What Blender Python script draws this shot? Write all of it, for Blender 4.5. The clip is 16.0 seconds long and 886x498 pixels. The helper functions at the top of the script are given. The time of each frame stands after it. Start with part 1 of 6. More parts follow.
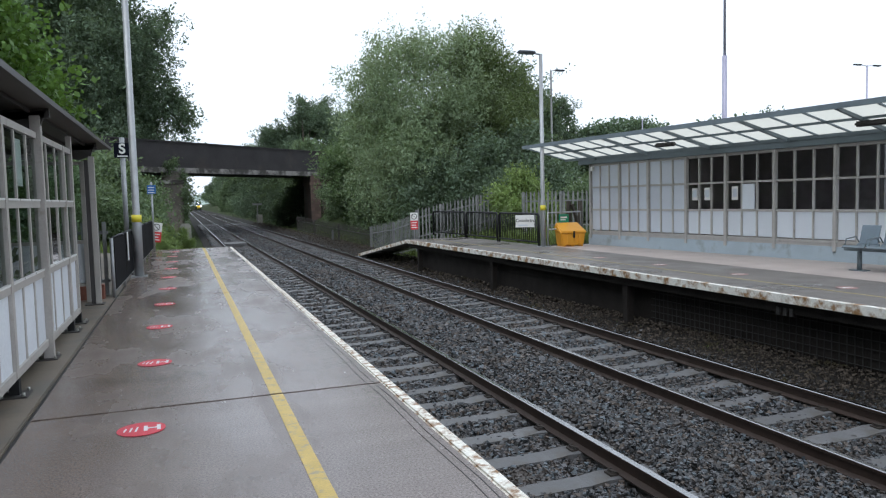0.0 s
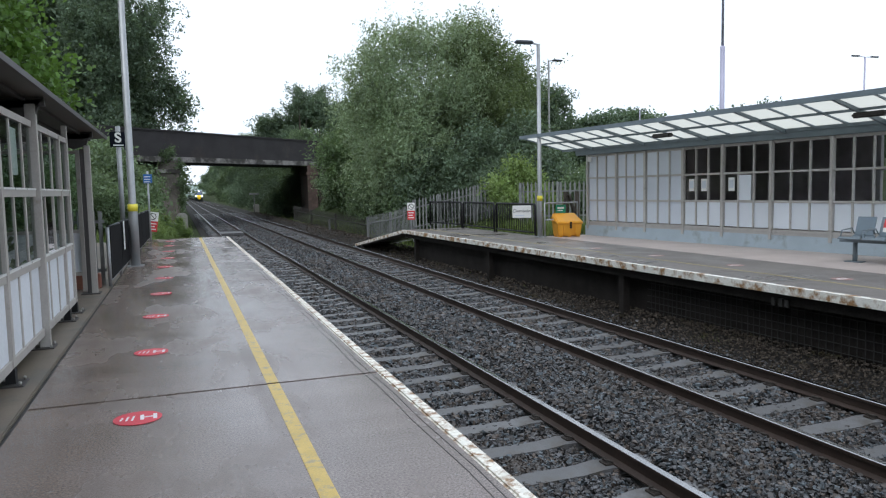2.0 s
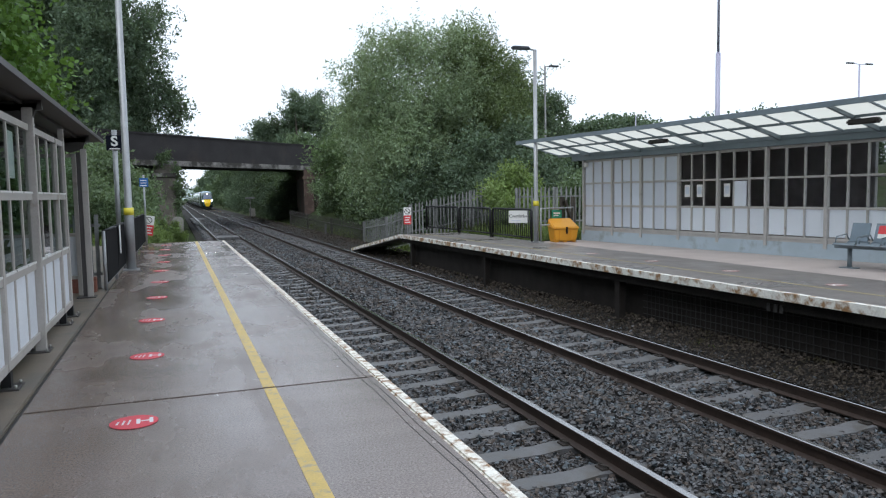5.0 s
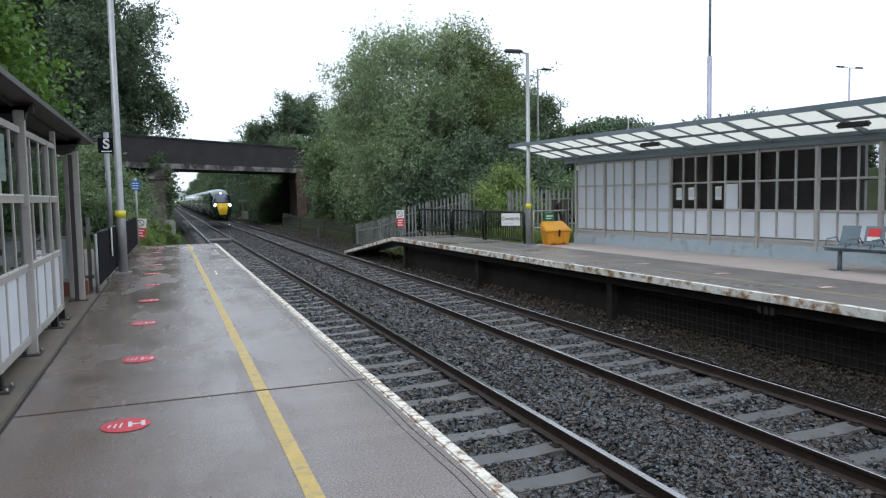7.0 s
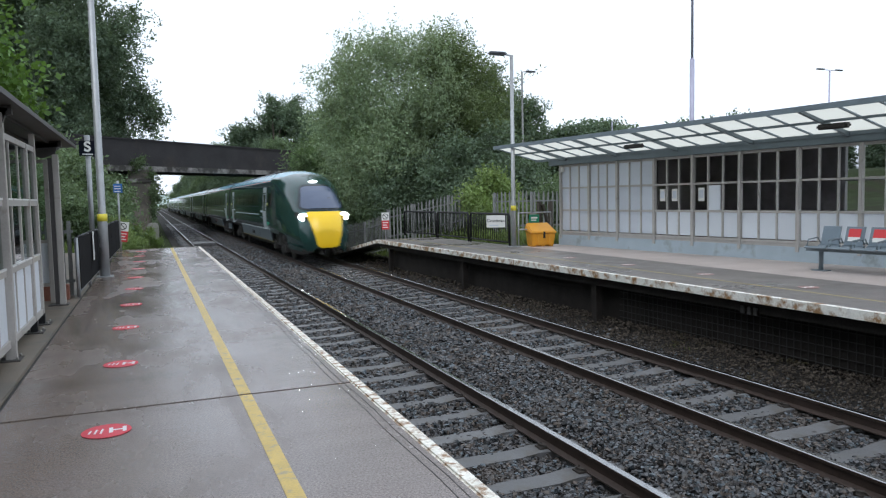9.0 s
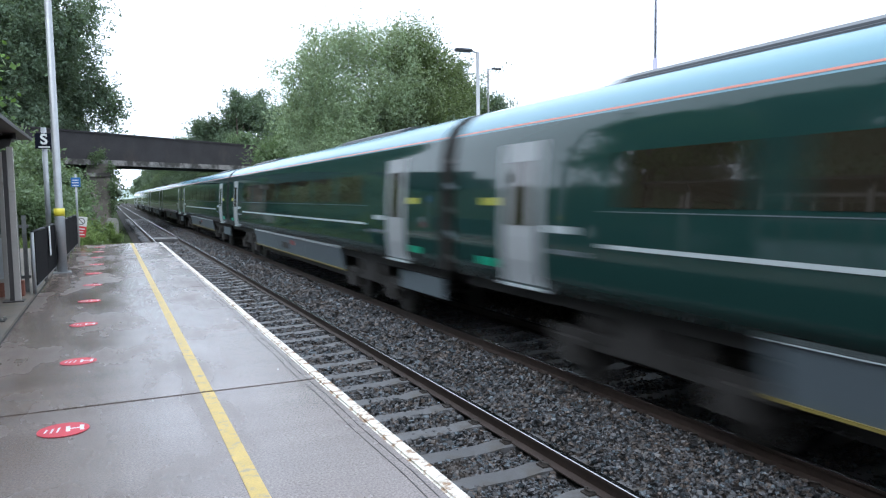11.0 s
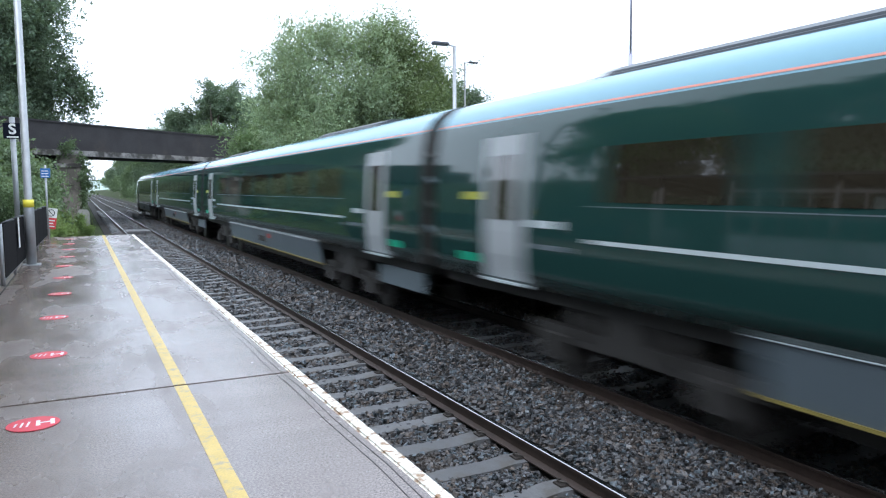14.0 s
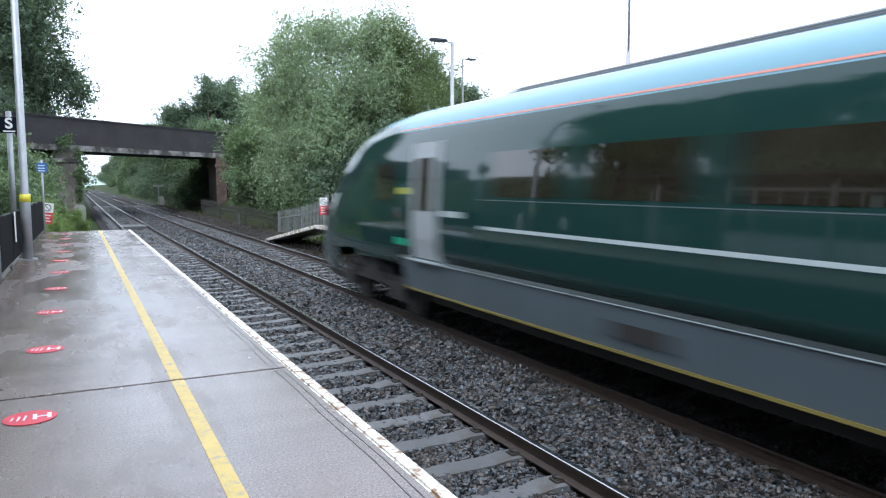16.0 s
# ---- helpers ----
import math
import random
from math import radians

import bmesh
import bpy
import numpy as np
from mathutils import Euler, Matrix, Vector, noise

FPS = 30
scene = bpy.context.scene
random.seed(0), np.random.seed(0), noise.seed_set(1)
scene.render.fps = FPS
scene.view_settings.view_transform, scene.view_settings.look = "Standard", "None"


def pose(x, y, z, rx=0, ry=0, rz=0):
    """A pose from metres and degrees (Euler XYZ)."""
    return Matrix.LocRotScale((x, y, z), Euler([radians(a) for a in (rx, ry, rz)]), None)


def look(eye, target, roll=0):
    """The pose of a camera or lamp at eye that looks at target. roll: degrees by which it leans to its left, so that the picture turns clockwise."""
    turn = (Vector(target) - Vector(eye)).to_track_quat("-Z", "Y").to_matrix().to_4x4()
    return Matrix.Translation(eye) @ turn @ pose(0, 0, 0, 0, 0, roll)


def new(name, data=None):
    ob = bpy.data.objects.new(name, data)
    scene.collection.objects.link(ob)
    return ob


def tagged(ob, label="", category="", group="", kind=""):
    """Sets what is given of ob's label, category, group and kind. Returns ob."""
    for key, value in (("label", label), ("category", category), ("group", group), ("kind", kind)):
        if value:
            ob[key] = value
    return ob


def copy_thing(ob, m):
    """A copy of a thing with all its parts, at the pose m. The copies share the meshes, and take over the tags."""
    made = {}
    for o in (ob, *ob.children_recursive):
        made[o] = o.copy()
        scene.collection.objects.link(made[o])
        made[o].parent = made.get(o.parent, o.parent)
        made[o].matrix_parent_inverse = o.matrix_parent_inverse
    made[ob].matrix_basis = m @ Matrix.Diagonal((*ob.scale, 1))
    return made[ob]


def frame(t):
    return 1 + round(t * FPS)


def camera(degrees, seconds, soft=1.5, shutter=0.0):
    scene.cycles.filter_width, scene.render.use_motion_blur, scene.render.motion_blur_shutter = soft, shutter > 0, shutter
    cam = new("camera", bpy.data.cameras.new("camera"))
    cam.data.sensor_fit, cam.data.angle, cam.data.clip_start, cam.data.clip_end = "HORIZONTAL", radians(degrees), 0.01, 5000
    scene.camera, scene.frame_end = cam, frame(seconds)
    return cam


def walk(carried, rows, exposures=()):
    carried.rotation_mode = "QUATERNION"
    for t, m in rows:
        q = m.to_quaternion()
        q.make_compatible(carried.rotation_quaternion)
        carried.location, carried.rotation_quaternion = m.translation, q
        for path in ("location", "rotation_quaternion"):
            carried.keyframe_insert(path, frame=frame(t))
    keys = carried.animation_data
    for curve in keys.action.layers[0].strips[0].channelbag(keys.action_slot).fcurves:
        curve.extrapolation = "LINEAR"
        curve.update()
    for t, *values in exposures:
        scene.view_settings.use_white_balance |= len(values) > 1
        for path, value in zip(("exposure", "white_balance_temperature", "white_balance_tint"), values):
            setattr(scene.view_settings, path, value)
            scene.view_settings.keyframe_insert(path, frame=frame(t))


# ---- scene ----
cam = camera(62.97, 16.0, soft=1.2, shutter=0.55)
EYE = Vector((0, 0, 1.465))
# seconds; degrees of turn to the right of the line, of tilt down and of lean; sway of the eye in metres
TURNS = [(0, 19.707, 3.988, -1.402, 0.0, 0.0, 0.0), (0.5, 19.783, 4.149, -1.439, 0.0, 0.003, 0.001), (1, 19.913, 4.4, -1.347, 0.002, 0.013, -0.009), (1.5,
         19.962, 4.674, -1.396, 0.005, 0.011, -0.003), (2, 19.931, 4.767, -1.225, 0.003, -0.006, -0.0), (2.5, 19.88, 4.782, -1.232, 0.004, 0.001, -0.003), (3,
         19.827, 4.765, -1.094, 0.003, -0.006, -0.001), (3.5, 19.903, 4.64, -1.036, -0.0, -0.019, 0.003), (4, 20.017, 4.425, -1.057, -0.009, -0.014, 0.002),
         (6.5, 20.644, 4.365, -0.919, -0.006, -0.029, 0.001), (7, 20.808, 4.186, -0.992, -0.008, -0.036, 0.002), (7.5, 20.969, 4.031, -1.104, -0.007, -0.04,
         0.004), (8, 21.184, 3.911, -1.116, -0.0, -0.031, -0.001), (8.5, 21.496, 3.906, -1.163, -0.002, -0.025, -0.004), (9, 21.961, 4.038, -1.183, 0.005,
         -0.028, 0.001), (11.5, 25.22, 4.384, -0.765, 0.012, -0.028, -0.007), (12, 25.624, 4.404, -0.681, 0.016, -0.029, -0.009), (12.5, 25.96, 4.479, -0.427,
         0.008, -0.05, -0.004), (13, 26.226, 4.717, -0.446, 0.009, -0.057, 0.003), (13.5, 26.443, 4.752, -0.447, 0.004, -0.049, 0.0), (14, 26.551, 4.898,
         -0.456, 0.007, -0.056, 0.0), (14.5, 26.549, 4.944, -0.443, 0.006, -0.054, -0.002), (15, 26.583, 4.983, -0.456, 0.003, -0.045, -0.007), (15.5, 26.736,
         5.051, -0.329, -0.001, -0.049, -0.007), (16, 26.797, 5.139, -0.153, 0.0, -0.063, -0.006)]


def aim(turn, tilt, lean, dx, dy, dz):
    a, b = radians(turn), radians(tilt)
    way = Vector((math.sin(a) * math.cos(b), math.cos(a) * math.cos(b), -math.sin(b)))
    eye = EYE + Vector((dx, dy, dz))
    return look(eye, eye + way, lean)


walk(cam, [(row[0], aim(*row[1:])) for row in TURNS],
     exposures=[(0, 0.21, 6040, 9), (9.0, 0.22, 6040, 9), (11.4, 0.93, 5740, 9), (16, 1.01, 5740, 9)])

# ---- overcast daylight ----
world = bpy.data.worlds.new("overcast_sky")
scene.world = world
world.use_nodes = True
wn, wl = world.node_tree.nodes, world.node_tree.links
wn.clear()
sky = wn.new("ShaderNodeTexSky")
sky.sky_type, sky.sun_disc = "NISHITA", False
sky.sun_elevation, sky.sun_rotation, sky.dust_density = radians(53), radians(222), 4.0
cloud = wn.new("ShaderNodeMix")
cloud.data_type = "RGBA"
cloud.inputs[0].default_value = 0.9
cloud.inputs[7].default_value = (10.6, 11.2, 11.9, 1)
back = wn.new("ShaderNodeBackground")
back.inputs[1].default_value = 0.1
wout = wn.new("ShaderNodeOutputWorld")
wl.new(sky.outputs[0], cloud.inputs[6])
wl.new(cloud.outputs[2], back.inputs[0])
wl.new(back.outputs[0], wout.inputs[0])
sun = new("sun", bpy.data.lights.new("sun", "SUN"))
sun.data.energy, sun.data.angle, sun.data.color = 0.9, radians(35), (1, 0.97, 0.93)
sun.matrix_world = look((-20, -22, 40), (0, 0, 0))


# ---- materials ----
def mat(name, base, rough=0.6, metal=0.0, vary=0.25, scale=6.0, bump=0.15, fine=60.0, dirt=None, dirt_at=0.55, dirt_scale=1.3,
        island=0.0, obj=0.0, glow=0.0, rough_vary=0.0, spec=0.5):
    m = bpy.data.materials.new(name)
    m.use_nodes = True
    nt = m.node_tree
    N, L = nt.nodes, nt.links
    bsdf = N["Principled BSDF"]
    bsdf.inputs["Roughness"].default_value = rough
    bsdf.inputs["Metallic"].default_value = metal
    bsdf.inputs["Specular IOR Level"].default_value = spec
    co = N.new("ShaderNodeTexCoord")
    n1 = N.new("ShaderNodeTexNoise")
    n1.inputs["Scale"].default_value, n1.inputs["Detail"].default_value = scale, 5
    n2 = N.new("ShaderNodeTexNoise")
    n2.inputs["Scale"].default_value, n2.inputs["Detail"].default_value = fine, 3
    L.new(co.outputs["Object"], n1.inputs["Vector"])
    L.new(co.outputs["Object"], n2.inputs["Vector"])
    add = N.new("ShaderNodeMath")
    add.operation = "MULTIPLY_ADD"
    add.inputs[1].default_value = 0.5
    L.new(n2.outputs[0], add.inputs[0])
    half = N.new("ShaderNodeMath")
    half.operation = "MULTIPLY"
    half.inputs[1].default_value = 0.5
    L.new(n1.outputs[0], half.inputs[0])
    L.new(half.outputs[0], add.inputs[2])
    rng = N.new("ShaderNodeMapRange")
    rng.inputs[1].default_value, rng.inputs[2].default_value = 0.3, 0.7
    rng.inputs[3].default_value, rng.inputs[4].default_value = 1 - vary, 1 + vary
    L.new(add.outputs[0], rng.inputs[0])
    val = rng.outputs[0]
    for amount, node, sock in ((island, "ShaderNodeNewGeometry", "Random Per Island"), (obj, "ShaderNodeObjectInfo", "Random")):
        if amount:
            g = N.new(node)
            r2 = N.new("ShaderNodeMapRange")
            r2.inputs[3].default_value, r2.inputs[4].default_value = 1 - amount, 1 + amount
            L.new(g.outputs[sock], r2.inputs[0])
            mu = N.new("ShaderNodeMath")
            mu.operation = "MULTIPLY"
            L.new(val, mu.inputs[0])
            L.new(r2.outputs[0], mu.inputs[1])
            val = mu.outputs[0]
    col = N.new("ShaderNodeVectorMath")
    col.operation = "SCALE"
    col.inputs[0].default_value = base
    L.new(val, col.inputs["Scale"])
    out = col.outputs[0]
    if dirt:
        n3 = N.new("ShaderNodeTexNoise")
        n3.inputs["Scale"].default_value, n3.inputs["Detail"].default_value = dirt_scale, 8
        n3.inputs["Roughness"].default_value = 0.65
        L.new(co.outputs["Object"], n3.inputs["Vector"])
        r3 = N.new("ShaderNodeMapRange")
        r3.inputs[1].default_value, r3.inputs[2].default_value = dirt_at - 0.06, dirt_at + 0.06
        L.new(n3.outputs[0], r3.inputs[0])
        mx = N.new("ShaderNodeMix")
        mx.data_type = "RGBA"
        L.new(r3.outputs[0], mx.inputs[0])
        L.new(out, mx.inputs[6])
        mx.inputs[7].default_value = (*dirt, 1)
        out = mx.outputs[2]
    L.new(out, bsdf.inputs["Base Color"])
    if rough_vary:
        r4 = N.new("ShaderNodeMapRange")
        r4.inputs[1].default_value, r4.inputs[2].default_value = 0.38, 0.62
        r4.inputs[3].default_value, r4.inputs[4].default_value = rough - rough_vary, rough + rough_vary
        n4 = N.new("ShaderNodeTexNoise")
        n4.inputs["Scale"].default_value, n4.inputs["Detail"].default_value = 0.55, 4
        L.new(co.outputs["Object"], n4.inputs["Vector"])
        L.new(n4.outputs[0], r4.inputs[0])
        L.new(r4.outputs[0], bsdf.inputs["Roughness"])
    if bump:
        b = N.new("ShaderNodeBump")
        b.inputs["Strength"].default_value, b.inputs["Distance"].default_value = bump, 0.01
        L.new(add.outputs[0], b.inputs["Height"])
        L.new(b.outputs[0], bsdf.inputs["Normal"])
    if glow:
        bsdf.inputs["Emission Color"].default_value = (*base, 1)
        bsdf.inputs["Emission Strength"].default_value = glow
    return m


def leaf_mat(name, base, shine=0.45):
    m = mat(name, base, shine, 0, 0.6, 0.55, 0, 2.2, island=0.45, obj=0.1, spec=0.3)
    N, L = m.node_tree.nodes, m.node_tree.links
    bsdf, out = N["Principled BSDF"], N["Material Output"]
    tr = N.new("ShaderNodeBsdfTranslucent")
    tr.inputs[0].default_value = (base[0] * 1.6, base[1] * 1.5, base[2] * 0.9, 1)
    mix = N.new("ShaderNodeMixShader")
    mix.inputs[0].default_value = 0.3
    L.new(bsdf.outputs[0], mix.inputs[1])
    L.new(tr.outputs[0], mix.inputs[2])
    L.new(mix.outputs[0], out.inputs[0])
    return m


def glass_mat(name, tint, rough=0.03, ior=1.3):
    m = bpy.data.materials.new(name)
    m.use_nodes = True
    N, L = m.node_tree.nodes, m.node_tree.links
    N.remove(N["Principled BSDF"])
    a, g, mix, fr = (N.new("ShaderNodeBsdf" + "Transparent"), N.new("ShaderNodeBsdfGlossy"), N.new("ShaderNodeMixShader"),
                     N.new("ShaderNodeFresnel"))
    a.inputs[0].default_value = (*tint, 1)
    g.inputs["Roughness"].default_value = rough
    fr.inputs[0].default_value = ior
    L.new(fr.outputs[0], mix.inputs[0])
    L.new(a.outputs[0], mix.inputs[1])
    L.new(g.outputs[0], mix.inputs[2])
    L.new(mix.outputs[0], N["Material Output"].inputs[0])
    return m


CONC2 = mat("shelter_base_concrete", (0.165, 0.132, 0.098), 0.5, 0, 0.3, 2.0, 0.3, 70, (0.12, 0.105, 0.085), 0.56, 1.5)


def platform_mat():
    """Damp concrete: speckled grain, long wiped streaks, a brown damp stain along the shelter side and wet, shiny patches."""
    m = bpy.data.materials.new("damp_platform_concrete")
    m.use_nodes = True
    N, L = m.node_tree.nodes, m.node_tree.links
    bsdf = N["Principled BSDF"]
    co = N.new("ShaderNodeTexCoord")

    def noise_at(scale, detail, stretch, rough=0.55):
        mp = N.new("ShaderNodeMapping")
        mp.inputs["Scale"].default_value = stretch
        n = N.new("ShaderNodeTexNoise")
        n.inputs["Scale"].default_value, n.inputs["Detail"].default_value, n.inputs["Roughness"].default_value = scale, detail, rough
        L.new(co.outputs["Object"], mp.inputs["Vector"])
        L.new(mp.outputs[0], n.inputs["Vector"])
        return n.outputs[0]

    def ramp(v, a, b, c, d):
        r = N.new("ShaderNodeMapRange")
        for i, k in enumerate((a, b, c, d)):
            r.inputs[i + 1].default_value = k
        L.new(v, r.inputs[0])
        return r.outputs[0]

    def math2(op, a, b):
        n = N.new("ShaderNodeMath")
        n.operation = op
        for i, k in enumerate((a, b)):
            if isinstance(k, float):
                n.inputs[i].default_value = k
            else:
                L.new(k, n.inputs[i])
        return n.outputs[0]

    def blend(f, a, b):
        n = N.new("ShaderNodeMix")
        n.data_type = "RGBA"
        L.new(f, n.inputs[0])
        for i, k in ((6, a), (7, b)):
            if isinstance(k, tuple):
                n.inputs[i].default_value = (*k, 1)
            else:
                L.new(k, n.inputs[i])
        return n.outputs[2]

    grain = noise_at(75, 4, (1, 1, 1), 0.8)
    spots = noise_at(17, 5, (1, 1, 1), 0.7)
    broad = noise_at(0.7, 6, (1, 0.6, 1), 0.62)
    streak = noise_at(5.5, 4, (1, 0.05, 1))
    cross = noise_at(3.0, 4, (0.12, 1, 1))
    xyz = N.new("ShaderNodeSeparateXYZ")
    L.new(co.outputs["Object"], xyz.inputs[0])
    damp = math2("ADD", math2("MULTIPLY", xyz.outputs[0], -0.55), math2("MULTIPLY", broad, 1.6))
    damp = ramp(damp, 0.62, 1.15, 0.0, 1.0)
    col = blend(damp, (0.183, 0.151, 0.140), (0.178, 0.133, 0.107))
    col = blend(ramp(broad, 0.50, 0.74, 0.0, 0.5), col, (0.085, 0.075, 0.066))
    col = blend(ramp(spots, 0.62, 0.70, 0.0, 0.6), col, (0.26, 0.25, 0.235))
    tone = math2("MULTIPLY", ramp(grain, 0.34, 0.66, 0.42, 1.58), ramp(streak, 0.3, 0.7, 0.94, 1.06))
    tone = math2("MULTIPLY", tone, ramp(cross, 0.3, 0.7, 0.9, 1.1))
    sc = N.new("ShaderNodeVectorMath")
    sc.operation = "SCALE"
    L.new(col, sc.inputs[0])
    L.new(tone, sc.inputs["Scale"])
    L.new(sc.outputs[0], bsdf.inputs["Base Color"])
    wet = math2("ADD", math2("MULTIPLY", streak, 0.22), math2("MULTIPLY", noise_at(1.3, 5, (1, 0.45, 1)), 0.98))
    L.new(ramp(wet, 0.42, 0.68, 0.44, 0.12), bsdf.inputs["Roughness"])
    b = N.new("ShaderNodeBump")
    b.inputs["Strength"].default_value, b.inputs["Distance"].default_value = 0.3, 0.004
    L.new(math2("ADD", grain, spots), b.inputs["Height"])
    L.new(b.outputs[0], bsdf.inputs["Normal"])
    return m


CONC = platform_mat()
PALE_CONC = mat("pale_weathered_concrete", (0.33, 0.32, 0.29), 0.8, 0, 0.25, 3, 0.3, 40, (0.2, 0.19, 0.16), 0.58, 2.0)
JOINT = mat("joint_filler", (0.035, 0.033, 0.03), 0.8)
WHITE_EDGE = mat("worn_white_edge_paint", (0.78, 0.76, 0.69), 0.6, 0, 0.25, 6, 0.5, 40, (0.26, 0.155, 0.08), 0.53, 12.0)
RUST_EDGE = mat("rusting_white_edge", (0.72, 0.71, 0.66), 0.65, 0, 0.2, 6, 0.4, 40, (0.27, 0.15, 0.06), 0.535, 4.5)
YELLOW_LINE = mat("worn_yellow_paint", (0.52, 0.375, 0.10), 0.45, 0, 0.2, 5, 0.3, 90, (0.30, 0.255, 0.17), 0.58, 14.0)
YELLOW_FAINT = mat("faded_yellow_paint", (0.30, 0.25, 0.13), 0.5, 0, 0.2, 5, 0.3, 90)
RED_MARK = mat("red_floor_vinyl", (0.62, 0.035, 0.06), 0.45, 0, 0.12, 8, 0.1, 60)
PINK_MARK = mat("faded_pink_vinyl", (0.33, 0.20, 0.185), 0.5, 0, 0.2, 12, 0.1, 60)
PANEL_NEAR = mat("grey_shelter_panel", (0.68, 0.71, 0.75), 0.45, 0, 0.1, 1.5, 0.03, 40, obj=0.08)
POD = mat("dark_roof_fairing", (0.028, 0.034, 0.042), 0.4, 0, 0.1, 2, 0)
WHITE_MARK = mat("white_vinyl", (0.8, 0.78, 0.78), 0.45, 0, 0.05)
ASPHALT = mat("wet_asphalt", (0.155, 0.14, 0.13), 0.4, 0, 0.25, 1.2, 0.3, 80, rough_vary=0.15)
PAVE = mat("pinkish_paving", (0.42, 0.36, 0.335), 0.5, 0, 0.2, 1.5, 0.3, 60)
BALLAST = mat("ballast_bed", (0.032, 0.030, 0.028), 0.85, 0, 0.5, 14, 0.9, 40, spec=0.15)
STONE = mat("ballast_stone", (0.050, 0.050, 0.053), 0.42, 0, 0.4, 14, 0.3, 60, (0.06, 0.048, 0.04), 0.58, 0.6, island=0.92)
STONE_WARM = mat("brownish_ballast_stone", (0.058, 0.047, 0.040), 0.5, 0, 0.4, 14, 0.3, 60, island=0.9)
STONE_BLUE = mat("bluish_ballast_stone", (0.058, 0.070, 0.080), 0.38, 0, 0.4, 14, 0.3, 60, island=0.9)
STONE_DIRTY = mat("dirty_shoulder_stone", (0.066, 0.055, 0.045), 0.8, 0, 0.4, 5, 0.3, 60, (0.05, 0.045, 0.02), 0.62, 1.5, island=0.6, spec=0.2)
SLEEPER = mat("concrete_sleeper", (0.115, 0.115, 0.118), 0.5, 0, 0.2, 5, 0.4, 50, (0.085, 0.078, 0.07), 0.58, 3.0, obj=0.12)
RAIL_SIDE = mat("rusty_rail_web", (0.042, 0.028, 0.022), 0.6, 0.2, 0.35, 7, 0.3, 50)
RAIL_TOP = mat("polished_rail_head", (0.42, 0.42, 0.43), 0.22, 1.0, 0.1, 3, 0.02, 30)
CLIP = mat("rail_clip_steel", (0.05, 0.042, 0.036), 0.55, 0.3)
STENCIL = mat("faded_stencil_paint", (0.06, 0.058, 0.056), 0.85, 0, 0.3, 9, 0.2, 60, spec=0.1)
DARK_WALL = mat("near_black_platform_wall", (0.026, 0.023, 0.021), 0.9, 0, 0.4, 3, 0.5, 40, spec=0.15)
EARTH = mat("grassy_earth", (0.04, 0.055, 0.022), 0.95, 0, 0.5, 1.2, 0.6, 15, (0.045, 0.042, 0.028), 0.58, 0.5, spec=0.1)
GRASS = leaf_mat("grass_blades", (0.12, 0.165, 0.05), 0.6)
# the next two base colours are lifted and blued to include distance haze
LEAF_DARK = leaf_mat("dark_oak_leaves", (0.112, 0.160, 0.106))
LEAF_MID = leaf_mat("mid_green_leaves", (0.128, 0.183, 0.102))
LEAF_WILLOW = leaf_mat("willow_leaves", (0.212, 0.277, 0.172))
LEAF_SALLOW = leaf_mat("sallow_leaves", (0.125, 0.17, 0.075))
LEAF_LIGHT = leaf_mat("light_green_leaves", (0.135, 0.2, 0.097))
LEAF_MAPLE = leaf_mat("maple_leaves", (0.12, 0.215, 0.05))
LEAF_FRESH = leaf_mat("fresh_green_leaves", (0.20, 0.28, 0.10))
BARK = mat("bark", (0.085, 0.07, 0.055), 0.9, 0, 0.4, 6, 0.8, 30)
STEEL = mat("galvanised_steel", (0.36, 0.37, 0.38), 0.45, 0.5, 0.15, 6, 0.1, 60)
GALV_DULL = mat("dull_palisade_steel", (0.22, 0.225, 0.22), 0.6, 0.2, 0.3, 5, 0.2, 60, obj=0.15)
FRAME = mat("beige_grey_frame_paint", (0.41, 0.385, 0.355), 0.42, 0, 0.12, 5, 0.05, 60, (0.30, 0.265, 0.22), 0.64, 4)
FRAME_FAR = mat("grey_frame_paint", (0.47, 0.455, 0.435), 0.42, 0, 0.12, 5, 0.05, 60, (0.30, 0.28, 0.25), 0.64, 4)
PANEL = mat("pale_grey_panel", (0.73, 0.78, 0.84), 0.45, 0, 0.04, 1.5, 0.03, 40, obj=0.05)
PANEL_DK = mat("grey_solid_panel", (0.62, 0.67, 0.74), 0.45, 0, 0.07, 1.5, 0.03, 40, obj=0.06)
PLINTH = mat("blue_grey_plinth_paint", (0.42, 0.50, 0.56), 0.6, 0, 0.15, 2, 0.2, 50, (0.31, 0.35, 0.37), 0.6, 2)
CANOPY_STEEL = mat("blue_grey_canopy_steel", (0.17, 0.21, 0.235), 0.45, 0.1, 0.15, 4, 0.05)
DARK_STEEL = mat("dark_brown_canopy_steel", (0.055, 0.05, 0.048), 0.5, 0.1, 0.2, 4, 0.05)
BLACK = mat("black_paint", (0.012, 0.012, 0.013), 0.5, 0, 0.2, 5, 0.05, spec=0.3)
BLACK_SHEET = mat("black_mesh_sheet", (0.010, 0.010, 0.011), 0.9, 0, 0.3, 4, 0.2, spec=0.1)
BOLT = mat("zinc_bolt", (0.4, 0.39, 0.36), 0.4, 0.7)
WHITE = mat("white_sign", (0.78, 0.78, 0.76), 0.4, 0, 0.04, 4, 0)
NAVY = mat("near_black_sign", (0.006, 0.008, 0.016), 0.6, 0, 0.1, 4, 0, spec=0.1)
BLUE = mat("blue_sign", (0.03, 0.14, 0.42), 0.35, 0, 0.08, 4, 0)
